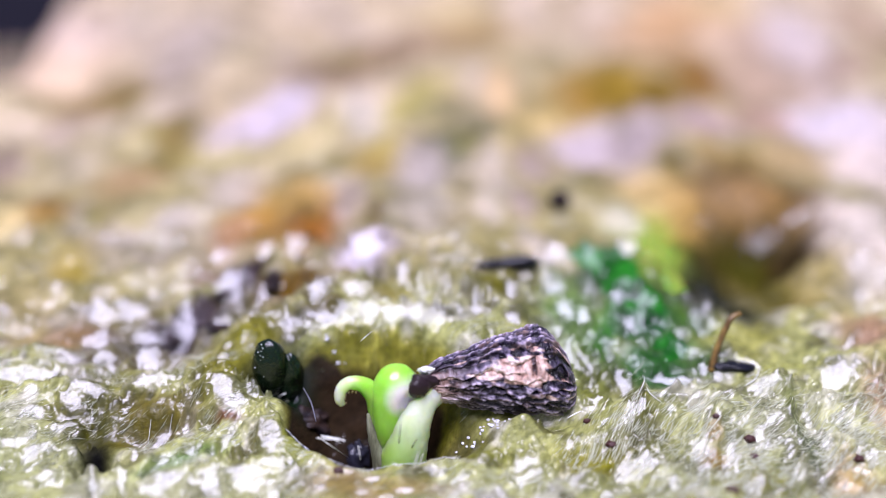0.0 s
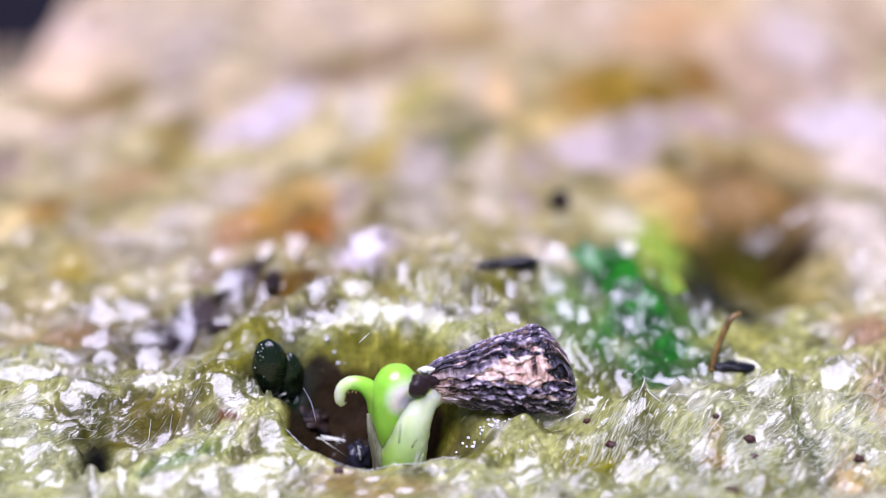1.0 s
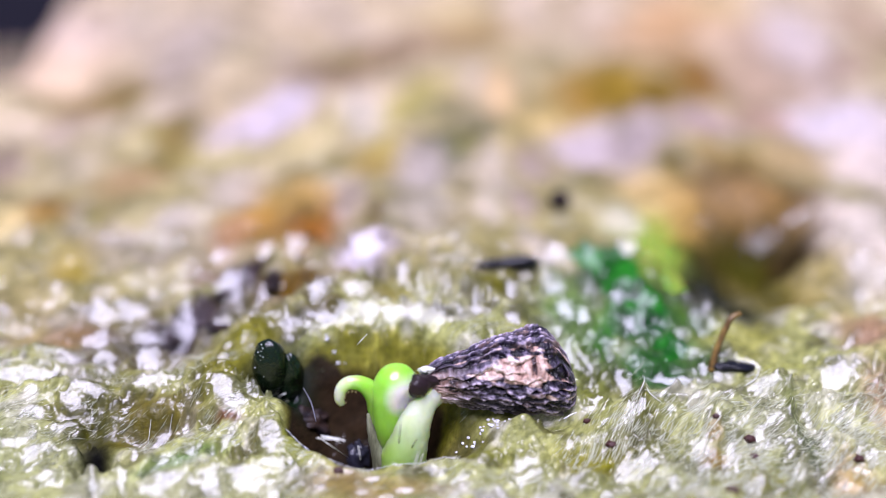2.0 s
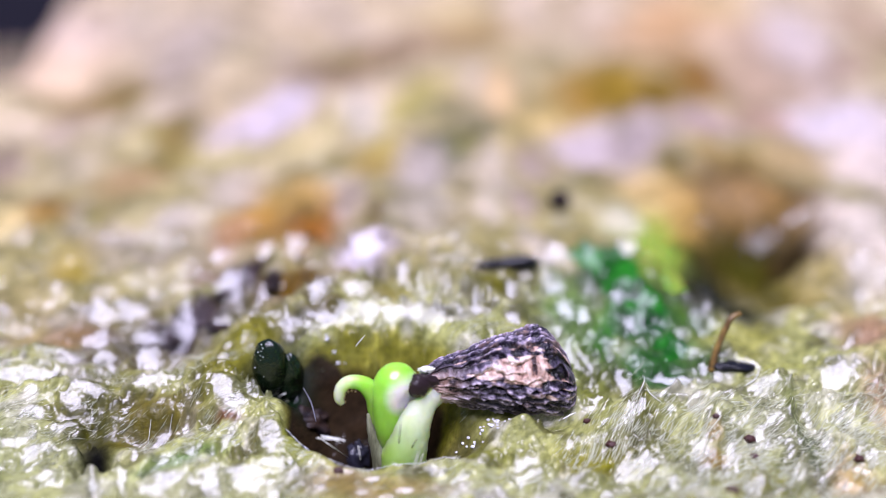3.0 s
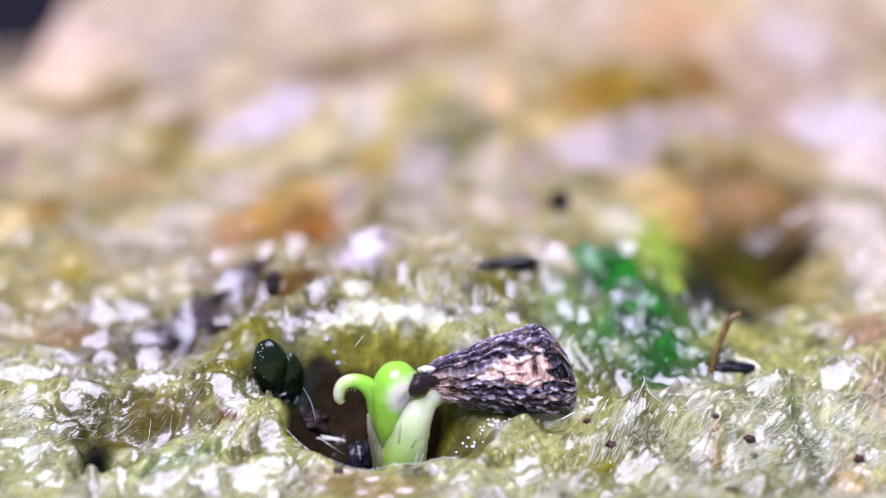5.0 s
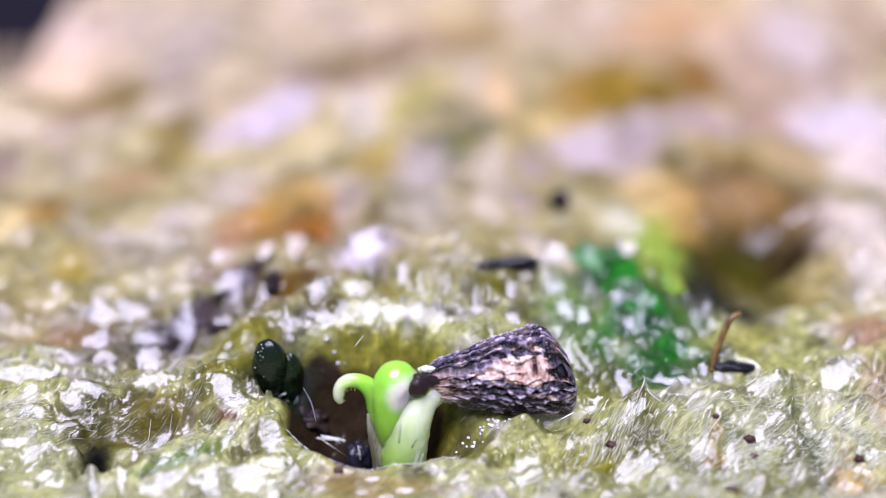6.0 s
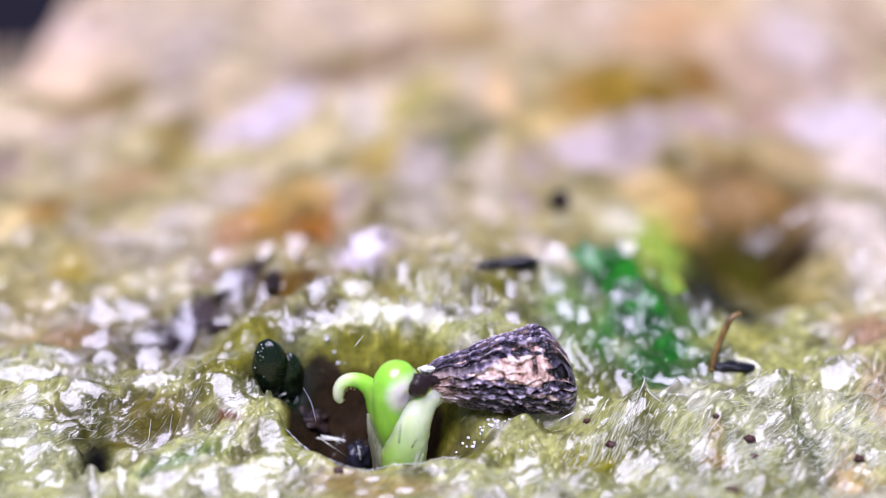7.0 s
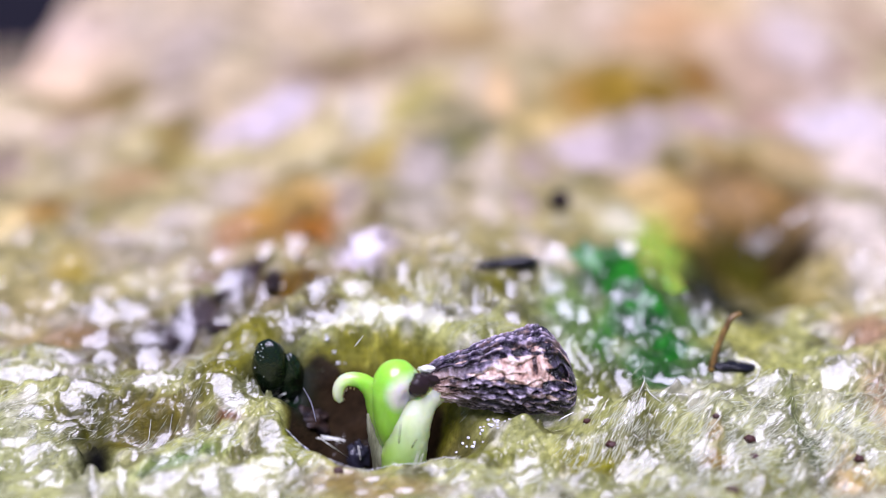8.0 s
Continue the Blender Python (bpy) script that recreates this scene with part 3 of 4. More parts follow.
def facets(x, y, z):
    """Weight of the wet facets, and the height by which they lean out of the terrain z."""
    total, lean, heap = np.zeros(x.size), np.zeros(x.size), np.zeros(x.size)
    ragged = np.maximum(0.4, 1 + 1.7 * fbm(x / 0.3, y / 0.3, 77, 4)).ravel()
    fx, fy, fz = x.ravel(), y.ravel(), z.ravel()
    order = np.argsort(fy, kind="stable")
    rows = fy[order]
    for cx, cy, rx, ry, along, across in GLEAMS:
        reach = 1.9 * max(rx, ry)
        near = order[np.searchsorted(rows, cy - reach):np.searchsorted(rows, cy + reach)]
        near = near[np.abs(fx[near] - cx) < reach]
        dx, dy = fx[near] - cx, fy[near] - cy
        u, v = (dx * along + dy * across) / rx, (dy * along - dx * across) / ry
        w = np.exp(-((u * u + v * v) * ragged[near]) ** 2)
        plane = float(terrain(np.float64(cx), np.float64(cy))) + (0.77 + 0.16 * min(1, max(0, (cy - 25) / 7))) * dy + (0.026 * cx + 0.04) * dx
        total[near], heap[near] = np.maximum(total[near], w), heap[near] + w
        lean[near] += w * np.clip(plane - fz[near], -0.4, 0.4)
    return total.reshape(x.shape), (lean / np.maximum(1, heap)).reshape(x.shape)


def height(x, y):
    x, y = np.asarray(x, float), np.asarray(y, float)
    z = terrain(x, y)
    near, far = 1 - step(31, 35, y), step(32, 42, y)
    hollow = pit(x, y)
    facet, lean = facets(x, y, z)
    calm = 1 - 0.9 * facet
    z = z + lean + calm * (1 - 0.7 * hollow) * (0.42 * fbm(x / 2.4, y / 2.0, 11, 3) * near + far * (1.3 * fbm(x / 6, y / 8, 21, 3)))
    film = 0.32 * perlin(x / 1.25, y / 1.0, 31) + 0.075 * fbm(x / 0.55 + 0.5 * perlin(x, y, 5), y / 0.5, 35, 2)
    z = z + calm * (1 - 0.7 * hollow) * (film * (0.5 + 0.5 * near + 0.5 * step(28.8, 31, y) * (1 - step(33.5, 37, y))) + 0.012 * fbm(x / 0.13, y / 0.13, 41, 2))
    crumble = np.exp(-((x + 6.87 - 0.9 * (y - 29.4)) / 2.6) ** 2 - ((y - 30.1) / 2.0) ** 2) + 0.8 * np.exp(-((x + 4.54) / 1.2) ** 2 - ((y - 32.2) / 1.0) ** 2)
    z = z + calm * (1 - hollow) * crumble * (0.6 * fbm(x / 0.85, y / 0.9, 37, 3))
    edge = -16.8 + 0.6 * perlin(y / 5, y * 0 + 3.3, 51)
    fall = np.clip(edge - x, 0, None) * step(39, 45, y) + np.clip(-30 - x, 0, None) + np.clip(x - 45, 0, None) + np.clip(y - 118, 0, None) + np.clip(8 - y, 0, None)
    return np.maximum(z - 3.0 * fall ** 1.3, -14.0)


def colour(x, y):
    """The felt's colour with some shade and sheen painted in, and in the fourth channel how wet it is."""
    turn = y + 1.6 * fbm(x / 3, y / 3, 61)
    mid, far = step(28.6, 32.5, turn)[..., None], step(33, 52, turn + 9 * fbm(x / 6, y / 9, 63))[..., None]
    c = np.array(OLIVE) * (1 - mid) + np.array(STRAW_TONE) * mid
    bare = step(0.02, 0.34, fbm(x / 1.1, y / 0.9, 111, 4))[..., None] * (1 - 0.6 * mid) * 0.58
    c = c * (1 - bare) + np.array(BARE) * bare
    soak = step(0.06, 0.36, fbm(x / 1.3 + 5, y / 0.8, 113, 4))[..., None] * (1 - 0.5 * mid) * 0.85
    c = c * (1 - soak) + np.array(SOAKED) * soak
    peaty = 0.22 * np.exp(-((x + 7.86 - 1.0 * (y - 29.5)) / 3.4) ** 2 - ((y - 29.9) / 1.8) ** 2)[..., None] * step(-0.25, 0.15, fbm(x / 0.9, y / 0.9, 115, 3))[..., None]
    c = c * (1 - peaty) + np.array((0.05, 0.03, 0.025)) * peaty
    c = c * (1 - far) + np.array(CREAM) * far
    blotch = step(0.05, 0.35, fbm(x / 2.4, y / 3.6, 65, 3))[..., None] * mid * 0.3
    c = c * (1 - blotch) + np.array(RUST) * blotch
    chalk = step(0.1, 0.4, fbm(x / 2.6 + 7, y / 4.0, 67, 3))[..., None] * mid * 0.35
    c = c * (1 - chalk) + np.array(CHALK) * chalk
    wobble_x, wobble_y = 0.32 * fbm(x / 1.2, y / 1.2, 81), 0.32 * fbm(x / 1.2, y / 1.2, 87)
    for cx, cy, rx, ry, tone, weight, along, across in STAINS_AND_LIGHTING:
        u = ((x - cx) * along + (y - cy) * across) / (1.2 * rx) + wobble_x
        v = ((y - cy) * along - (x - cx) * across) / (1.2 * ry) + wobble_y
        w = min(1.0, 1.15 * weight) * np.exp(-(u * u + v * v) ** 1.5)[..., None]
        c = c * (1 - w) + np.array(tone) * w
    shine = facets(x, y, terrain(x, y))[0]
    c = c * (1 - 0.3 * shine[..., None])
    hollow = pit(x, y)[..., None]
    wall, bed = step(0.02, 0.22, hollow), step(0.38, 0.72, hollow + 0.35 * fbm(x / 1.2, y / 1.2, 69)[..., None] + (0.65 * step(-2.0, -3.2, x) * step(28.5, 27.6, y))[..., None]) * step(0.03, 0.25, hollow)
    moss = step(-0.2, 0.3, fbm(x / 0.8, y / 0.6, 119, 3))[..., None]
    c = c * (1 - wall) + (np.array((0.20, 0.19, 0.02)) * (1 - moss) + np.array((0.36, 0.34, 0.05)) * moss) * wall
    # dark brown bed, drawn up the left wall to paint in its deep shade
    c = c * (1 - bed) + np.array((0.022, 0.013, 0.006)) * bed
    # shade beneath the seed, painted dark brown on the hollow's right bank
    peat = np.exp(-(((x - 0.22) / 0.6) ** 2 + ((y - 26.0) / 0.55) ** 2) ** 2)[..., None]
    c = c * (1 - 0.9 * peat) + np.array((0.045, 0.038, 0.007)) * 0.9 * peat
    # blackish green round the slime, painting the cave's darkness on the felt
    slime = np.exp(-(((x + 4.2) / 0.9) ** 2 + ((y - 27.6) / 0.85) ** 2) ** 2)[..., None]
    c = c * (1 - slime) + np.array((0.006, 0.013, 0.005)) * slime
    wet = (1 - 0.85 * step(33.5, 42, turn)) * (1 - 0.8 * step(0.25, 0.6, hollow[..., 0]))
    wet = np.maximum(wet * 0.75, 1.6 * shine) * (1 - np.exp(-((x + 8.4) / 0.7) ** 2 - ((y - 25.5) / 0.7) ** 2)) * (1 - 0.9 * np.exp(-((x - 9.0) / 2.4) ** 2 - ((y - 33.2) / 2.6) ** 2))
    return np.concatenate([np.clip(c, 0, 1), wet[..., None]], -1)


def build_mat():
    xs = np.concatenate([np.linspace(-60, -28, 20)[:-1], np.linspace(-28, -12.5, 90)[:-1], np.linspace(-12.5, 12.5, 620)[:-1], np.linspace(12.5, 28, 90)[:-1], np.linspace(28, 60, 20)])
    ys = np.concatenate([np.linspace(-4, 23, 60)[:-1], np.linspace(23, 33, 330)[:-1], np.linspace(33, 45, 110)[:-1], np.linspace(45, 80, 130)[:-1], np.linspace(80, 126, 30)])
    X, Y = np.meshgrid(xs, ys)
    Z = height(X, Y)
    verts = np.stack([X, Y, Z], -1).reshape(-1, 3)
    nx, ny = len(xs), len(ys)
    i = (np.arange(ny - 1)[:, None] * nx + np.arange(nx - 1)[None]).ravel()
    faces = np.stack([i, i + 1, i + nx + 1, i + nx], -1)
    me = mesh_mm("felt_mat", verts, faces)
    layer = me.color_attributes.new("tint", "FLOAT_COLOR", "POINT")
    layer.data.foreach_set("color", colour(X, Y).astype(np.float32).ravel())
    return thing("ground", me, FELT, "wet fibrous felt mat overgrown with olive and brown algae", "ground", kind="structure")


def build_table():
    bm = bmesh.new()
    bmesh.ops.create_cube(bm, size=1, matrix=Matrix.Translation((0, 0.1, -0.034)) @ Matrix.Diagonal((1.6, 1.2, 0.04, 1)))
    bmesh.ops.bevel(bm, geom=bm.edges[:], offset=0.003, segments=2, affect="EDGES")
    me = bpy.data.meshes.new("tabletop")
    bm.to_mesh(me)
    thing("floor", me, TABLE, "dark matt tabletop under the mat", "tabletop", kind="structure")


build_mat()
build_table()

# ---- the sprouting seed ----
def coat_material():
    """The plates' height in red, the worn window in green, their lower edges in blue."""
    m = material("seed_coat", rough=0.42, spec=0.5)
    p = principled(m)
    tint = node(m, "ShaderNodeSeparateColor")
    wire(m, tint_of(m, "tint").outputs["Color"], tint.inputs[0])
    grain = noise_of(m, 0.11, 5, (1, 1, 1), 0.6)
    # purple skin; lavender sheen on crests and shade in crevices painted by plate height
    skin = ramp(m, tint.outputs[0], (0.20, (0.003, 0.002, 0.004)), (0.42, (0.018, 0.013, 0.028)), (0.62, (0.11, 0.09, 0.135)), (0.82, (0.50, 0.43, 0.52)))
    edge = blend(m, "MULTIPLY", 1.0, tint.outputs[2], ramp(m, noise_of(m, 0.35, 4), (0.5, 0.0), (0.64, 1.0)))
    skin = blend(m, "MIX", edge, skin, (0.24, 0.16, 0.13))
    worn = ramp(m, tint.outputs[0], (0.12, (0.05, 0.022, 0.022)), (0.28, (0.42, 0.25, 0.19)), (0.46, (0.72, 0.52, 0.42)), (0.8, (0.86, 0.72, 0.64)))
    patch = blend(m, "MULTIPLY", 1.0, tint.outputs[1], ramp(m, noise_of(m, 0.4, 5), (0.34, 0.0), (0.42, 1.0)))
    c = blend(m, "MIX", patch, skin, worn)
    wire(m, blend(m, "MULTIPLY", 0.6, c, ramp(m, grain, (0.34, (0.35, 0.33, 0.36)), (0.62, (1.45, 1.4, 1.45)))), p.inputs["Base Color"])
    wire(m, ramp(m, noise_of(m, 0.2, 4), (0.38, 0.14), (0.62, 0.45)), p.inputs["Roughness"])
    n = relief(m, grain, 0.05, 0.9)
    wire(m, relief(m, noise_of(m, 0.04, 3), 0.014, 0.8, n), p.inputs["Normal"])
    return m


def stem_material(name, main, pale, rough=0.25):
    """Living tissue: main colour to pale by the mesh's own tint, with fine cells."""
    m = material(name, main, rough, 0.5, Subsurface_Weight=0.9, Subsurface_Scale=0.7 * MM, Coat_Weight=0.4, Coat_Roughness=0.12)
    p = principled(m)
    p.inputs["Subsurface Radius"].default_value = (0.8, 1.0, 0.3)
    tint = node(m, "ShaderNodeSeparateColor")
    wire(m, tint_of(m, "tint").outputs["Color"], tint.inputs[0])
    c = blend(m, "MIX", tint.outputs[0], main, pale)
    c = blend(m, "MULTIPLY", 0.5, c, ramp(m, noise_of(m, 0.25, 5, (1, 1, 0.4)), (0.3, (0.75, 0.8, 0.6)), (0.7, (1.15, 1.1, 1.2))))
    wire(m, c, p.inputs["Base Color"])
    wire(m, relief(m, noise_of(m, 0.06, 3, (1, 1, 0.3)), 0.01, 0.5), p.inputs["Normal"])
    return m


COAT = coat_material()
KNOB = material("seed_knob", (0.022, 0.012, 0.014), 0.38, 0.35)
wire(KNOB, relief(KNOB, noise_of(KNOB, 0.12, 4), 0.02, 0.5), principled(KNOB).inputs["Normal"])
GREEN = stem_material("green_stem", (0.33, 0.72, 0.075), (0.97, 0.97, 0.88))
PALE = stem_material("pale_stem", (0.36, 0.58, 0.12), (0.68, 0.80, 0.50), 0.35)
TOOTH = material("leaf_tooth", (0.20, 0.15, 0.05), 0.4)
SKIN = material("white_skin", (0.8, 0.8, 0.72), 0.3)
HUSK = material("dry_husk", (0.30, 0.30, 0.17), 0.5)
wire(HUSK, ramp(HUSK, noise_of(HUSK, 0.2, 5, (1, 1, 0.25)), (0.35, (0.10, 0.10, 0.05)), (0.65, (0.42, 0.43, 0.3))), principled(HUSK).inputs["Base Color"])


def shade(me, weight):
    """Writes one number a point into the mesh's tint."""
    layer = me.color_attributes.new("tint", "FLOAT_COLOR", "POINT")
    p = np.zeros(len(me.vertices) * 3)
    me.vertices.foreach_get("co", p)
    w = np.clip(weight(p.reshape(-1, 3) / MM), 0, 1)
    layer.data.foreach_set("color", np.stack([w, w, w, np.ones_like(w)], -1).astype(np.float32).ravel())
    return me


def build_seed_coat(a, b):
    """A pear-shaped coat with wavy lengthwise ridges, from point a to point b."""
    rings, sides = 260, 420
    a, b = np.array(a), np.array(b)
    axis = b - a
    length = np.linalg.norm(axis)
    axis /= length
    side = np.cross(axis, (0, 0, 1.0))
    side /= np.linalg.norm(side)
    up = np.cross(side, axis)
    u = np.linspace(0, 1, rings)
    s = np.where(u < 0.7, u / 0.7 * 0.8, 0.8 + 0.2 * np.sin((u - 0.7) / 0.3 * np.pi / 2))
    knots = (0, 0.03, 0.1, 0.21, 0.33, 0.49, 0.69, 0.78, 1.0)
    radii = (0.18, 0.38, 0.49, 0.61, 0.77, 0.94, 1.08, 1.09, 1.09)
    r = np.interp(s, knots, radii)
    r = np.convolve(np.pad(r, 6, mode="edge"), np.ones(13) / 13, "valid")
    r = r * np.clip(1 - np.clip((s - 0.74) / 0.26, 0, 1) ** 2.6, 0, 1) ** 0.5
    t = (np.arange(sides) * 2 * np.pi / sides)[None]
    S = s[:, None] + 0 * t
    cx, cy = np.cos(t) + 0 * S, np.sin(t) + 0 * S

    def plates(count, seed, crinkle):
        """Overlapping lengthwise plates with wavy lower edges: height and nearness to the edge."""
        warp = 1.5 * fbm(S * 3.2 + 0.6 * cx, cy * 1.7 + cx * 1.3 + seed, seed, 2) + crinkle * fbm(S * 10, cx * 4 + cy * 3, seed + 2, 3)
        f = (count * t / (2 * np.pi) + warp) % 1.0
        drop = step(0.0, 0.16, f)
        return drop * (1.0 - 0.75 * f), np.exp(-((f - 0.17) / 0.10) ** 2)
    wide, wide_edge = plates(15, 91, 0.4)
    slim, slim_edge = plates(27, 95, 0.5)
    fade = step(0.15, 0.5, S) * step(-0.25, 0.15, fbm(S * 4 + 3, cx * 2 + cy, 94, 3))
    crumb = fbm(S * 20, cx * 9 + cy * 8, 93, 3)
    gate = 0.55 + 0.45 * step(-0.3, 0.2, fbm(S * 5, cx * 3 + cy * 2.2, 96, 3))
    ridge = np.clip(gate * wide * (1 - 0.35 * fade) + 0.45 * fade * slim, 0, 1.2)
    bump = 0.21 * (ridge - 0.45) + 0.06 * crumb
    lump = 0.06 * fbm(cx * 1.2 + S * 2, cy * 1.2 + S, 95, 2)
    away = np.minimum(np.abs(t - 0.5), 2 * np.pi - np.abs(t - 0.5))
    raw = np.exp(-((S - 0.53) / 0.23) ** 4 - ((away + 0.10 * (0.6 - S)) / (0.18 + 0.26 * S)) ** 4) + 0.9 * fbm(S * 5, t * 5, 97, 4)
    window = step(0.30, 0.46, raw) * step(0.9, 0.6, away)
    bump = bump * (1 - 0.35 * window)
    R = r[:, None] * (1 + lump) + bump * np.minimum(1, r[:, None] / 0.75)
    R = R + 0.14 * np.exp(-((S - 0.80) / 0.10) ** 2) * np.maximum(0, np.sin(t)) ** 3
    R[-1] = 0
    up_shift = (0.03 - 0.08 * step(0, 0.4, s) + 0.10 * np.sin(np.pi * s) - 0.22 * step(0.72, 1.0, s))[:, None, None]
    skew = (0.05 * np.sin(t) * step(0.6, 1.0, S) * (r[:, None] / 1.09))[..., None]
    v = a + (S[..., None] - skew) * length * axis + up_shift * up + R[..., None] * (np.cos(t)[..., None] * side * 0.9 + np.sin(t)[..., None] * up)
    faces = [(k * sides + j, (k + 1) * sides + j, (k + 1) * sides + (j + 1) % sides, k * sides + (j + 1) % sides) for k in range(rings - 1) for j in range(sides)]
    me = mesh_mm("seed_coat", v.reshape(-1, 3), faces)
    worn = np.maximum(window, 0.95 * np.exp(-(S / 0.17) ** 2 - (np.minimum(np.abs(t + 0.2), 2 * np.pi - t - 0.2) / 1.0) ** 4))
    layer = me.color_attributes.new("tint", "FLOAT_COLOR", "POINT")
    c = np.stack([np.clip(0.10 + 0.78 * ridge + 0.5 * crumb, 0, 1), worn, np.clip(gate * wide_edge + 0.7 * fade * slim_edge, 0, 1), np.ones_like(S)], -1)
    layer.data.foreach_set("color", c.astype(np.float32).ravel())
    return me


def at(me, origin):
    """Moves a mesh's points so that origin becomes its object's origin."""
    me.transform(Matrix.Translation(-Vector(origin) * MM))
    return me


BASE = (-1.2, 26.3, -1.2)
seedling = tagged(new("seedling"), "germinating seed with a bright green hooked sprout", "seedling")
seedling.location = Vector(BASE) * MM
PARTS = {}


def build_seedling():
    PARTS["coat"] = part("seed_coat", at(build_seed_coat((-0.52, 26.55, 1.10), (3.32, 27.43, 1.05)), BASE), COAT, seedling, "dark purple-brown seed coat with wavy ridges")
    acorn = [(-0.90, 26.02, 1.16, 0.02), (-0.86, 26.03, 1.18, 0.12), (-0.77, 26.05, 1.22, 0.23), (-0.64, 26.1, 1.28, 0.285), (-0.51, 26.16, 1.31, 0.25), (-0.38, 26.24, 1.32, 0.17), (-0.15, 26.36, 1.30, 0.12)]
    PARTS["knob"] = part("knob", at(mesh_mm("knob", *tube(acorn, 30, 40, 0.22, 1.0, 6)), BASE), KNOB, seedling, "dark brown acorn-shaped tip of the seed")
    hook = [(-1.30, 26.35, -1.8, 0.30), (-1.34, 26.35, -0.7, 0.33), (-1.44, 26.33, 0.0, 0.36), (-1.54, 26.3, 0.55, 0.33), (-1.70, 26.28, 1.00, 0.26),
            (-1.98, 26.25, 1.28, 0.195), (-2.29, 26.2, 1.34, 0.165), (-2.48, 26.15, 1.20, 0.15), (-2.53, 26.1, 0.96, 0.13), (-2.46, 26.08, 0.80, 0.07)]
    me = shade(mesh_mm("hooked_shoot", *tube(hook, 32, 90, 0.05)), lambda p: 0.5 * step(1.9, 2.6, -p[:, 0]) + 0.35 * step(0.2, -1.1, p[:, 2]))
    PARTS["hook"] = part("hooked_shoot", at(me, BASE), GREEN, seedling, "bright green curled shoot tip")
    for k, (x, z) in enumerate(((-2.36, 0.86), (-2.38, 0.97), (-2.36, 1.07), (-2.29, 1.14), (-2.20, 1.17), (-2.11, 1.15))):
        v, f = blob(0.018, 0.05, 0.022, 8, 10, 0.4, 2, 70 + k)
        part("tooth", mesh_mm("tooth", v + np.array((x - 0.015, 26.06, z + 0.015)) - np.array(BASE), f), TOOTH, PARTS["hook"], "tiny brownish tooth on the curled edge")
    arch = [(-1.10, 26.3, -1.8, 0.28), (-1.18, 26.25, -0.6, 0.34), (-1.27, 26.2, 0.1, 0.42), (-1.30, 26.2, 0.66, 0.46), (-1.24, 26.22, 1.05, 0.50),
            (-1.16, 26.25, 1.28, 0.51), (-1.04, 26.30, 1.23, 0.48), (-0.85, 26.36, 1.0, 0.40), (-0.68, 26.42, 0.7, 0.32)]
    me = shade(mesh_mm("arched_stem", *tube(arch, 40, 90, 0.04)), lambda p: np.maximum(1.85 - 2.3 * np.hypot((p[:, 0] + 0.93) / 0.66, (p[:, 2] - 1.12) / 0.68), 0.45 * step(0.0, -1.1, p[:, 2])))
    PARTS["arch"] = part("arched_stem", at(me, BASE), GREEN, seedling, "rounded bright green bend of the stem")
    pale = [(-1.02, 26.05, -1.8, 0.50), (-0.97, 26.05, -0.7, 0.56), (-0.86, 26.08, -0.05, 0.53), (-0.72, 26.16, 0.42, 0.48), (-0.46, 26.40, 0.78, 0.41), (0.1, 26.8, 0.95, 0.30)]
    me = shade(mesh_mm("pale_stem", *tube(pale, 40, 80, 0.05)), lambda p: step(-1.0, 0.9, p[:, 2] + 0.9 * (p[:, 0] + 0.85)) * 1.0)
    PARTS["pale"] = part("pale_stem", at(me, BASE), PALE, seedling, "pale green fleshy stem base")
    v, f = blob(0.19, 0.08, 0.09, 14, 20, 0.5, 2, 8)
    PARTS["skin"] = part("membrane", at(mesh_mm("membrane", v + np.array((-0.42, 26.42, 1.55)), f), BASE), SKIN, seedling, "white torn membrane")
    for k, (x, y, z, r) in enumerate(((-1.07, 25.78, 1.13, 0.02),)):
        v, f = blob(r * 1.3, r, r, 10, 14, 0.5, 2, 20 + k)
        part("speck", at(mesh_mm("speck", v + np.array((x, y, z)), f), BASE), KNOB, seedling, "tiny black speck")
    husk = [(-1.45, 26.2, -1.7, 0.22), (-1.62, 26.15, -0.5, 0.19), (-1.76, 26.12, 0.1, 0.12), (-1.84, 26.12, 0.5, 0.03)]
    part("husk", at(mesh_mm("husk", *tube(husk, 20, 40, 0.25, 0.8)), BASE), HUSK, seedling, "dry greyish papery husk")


build_seedling()

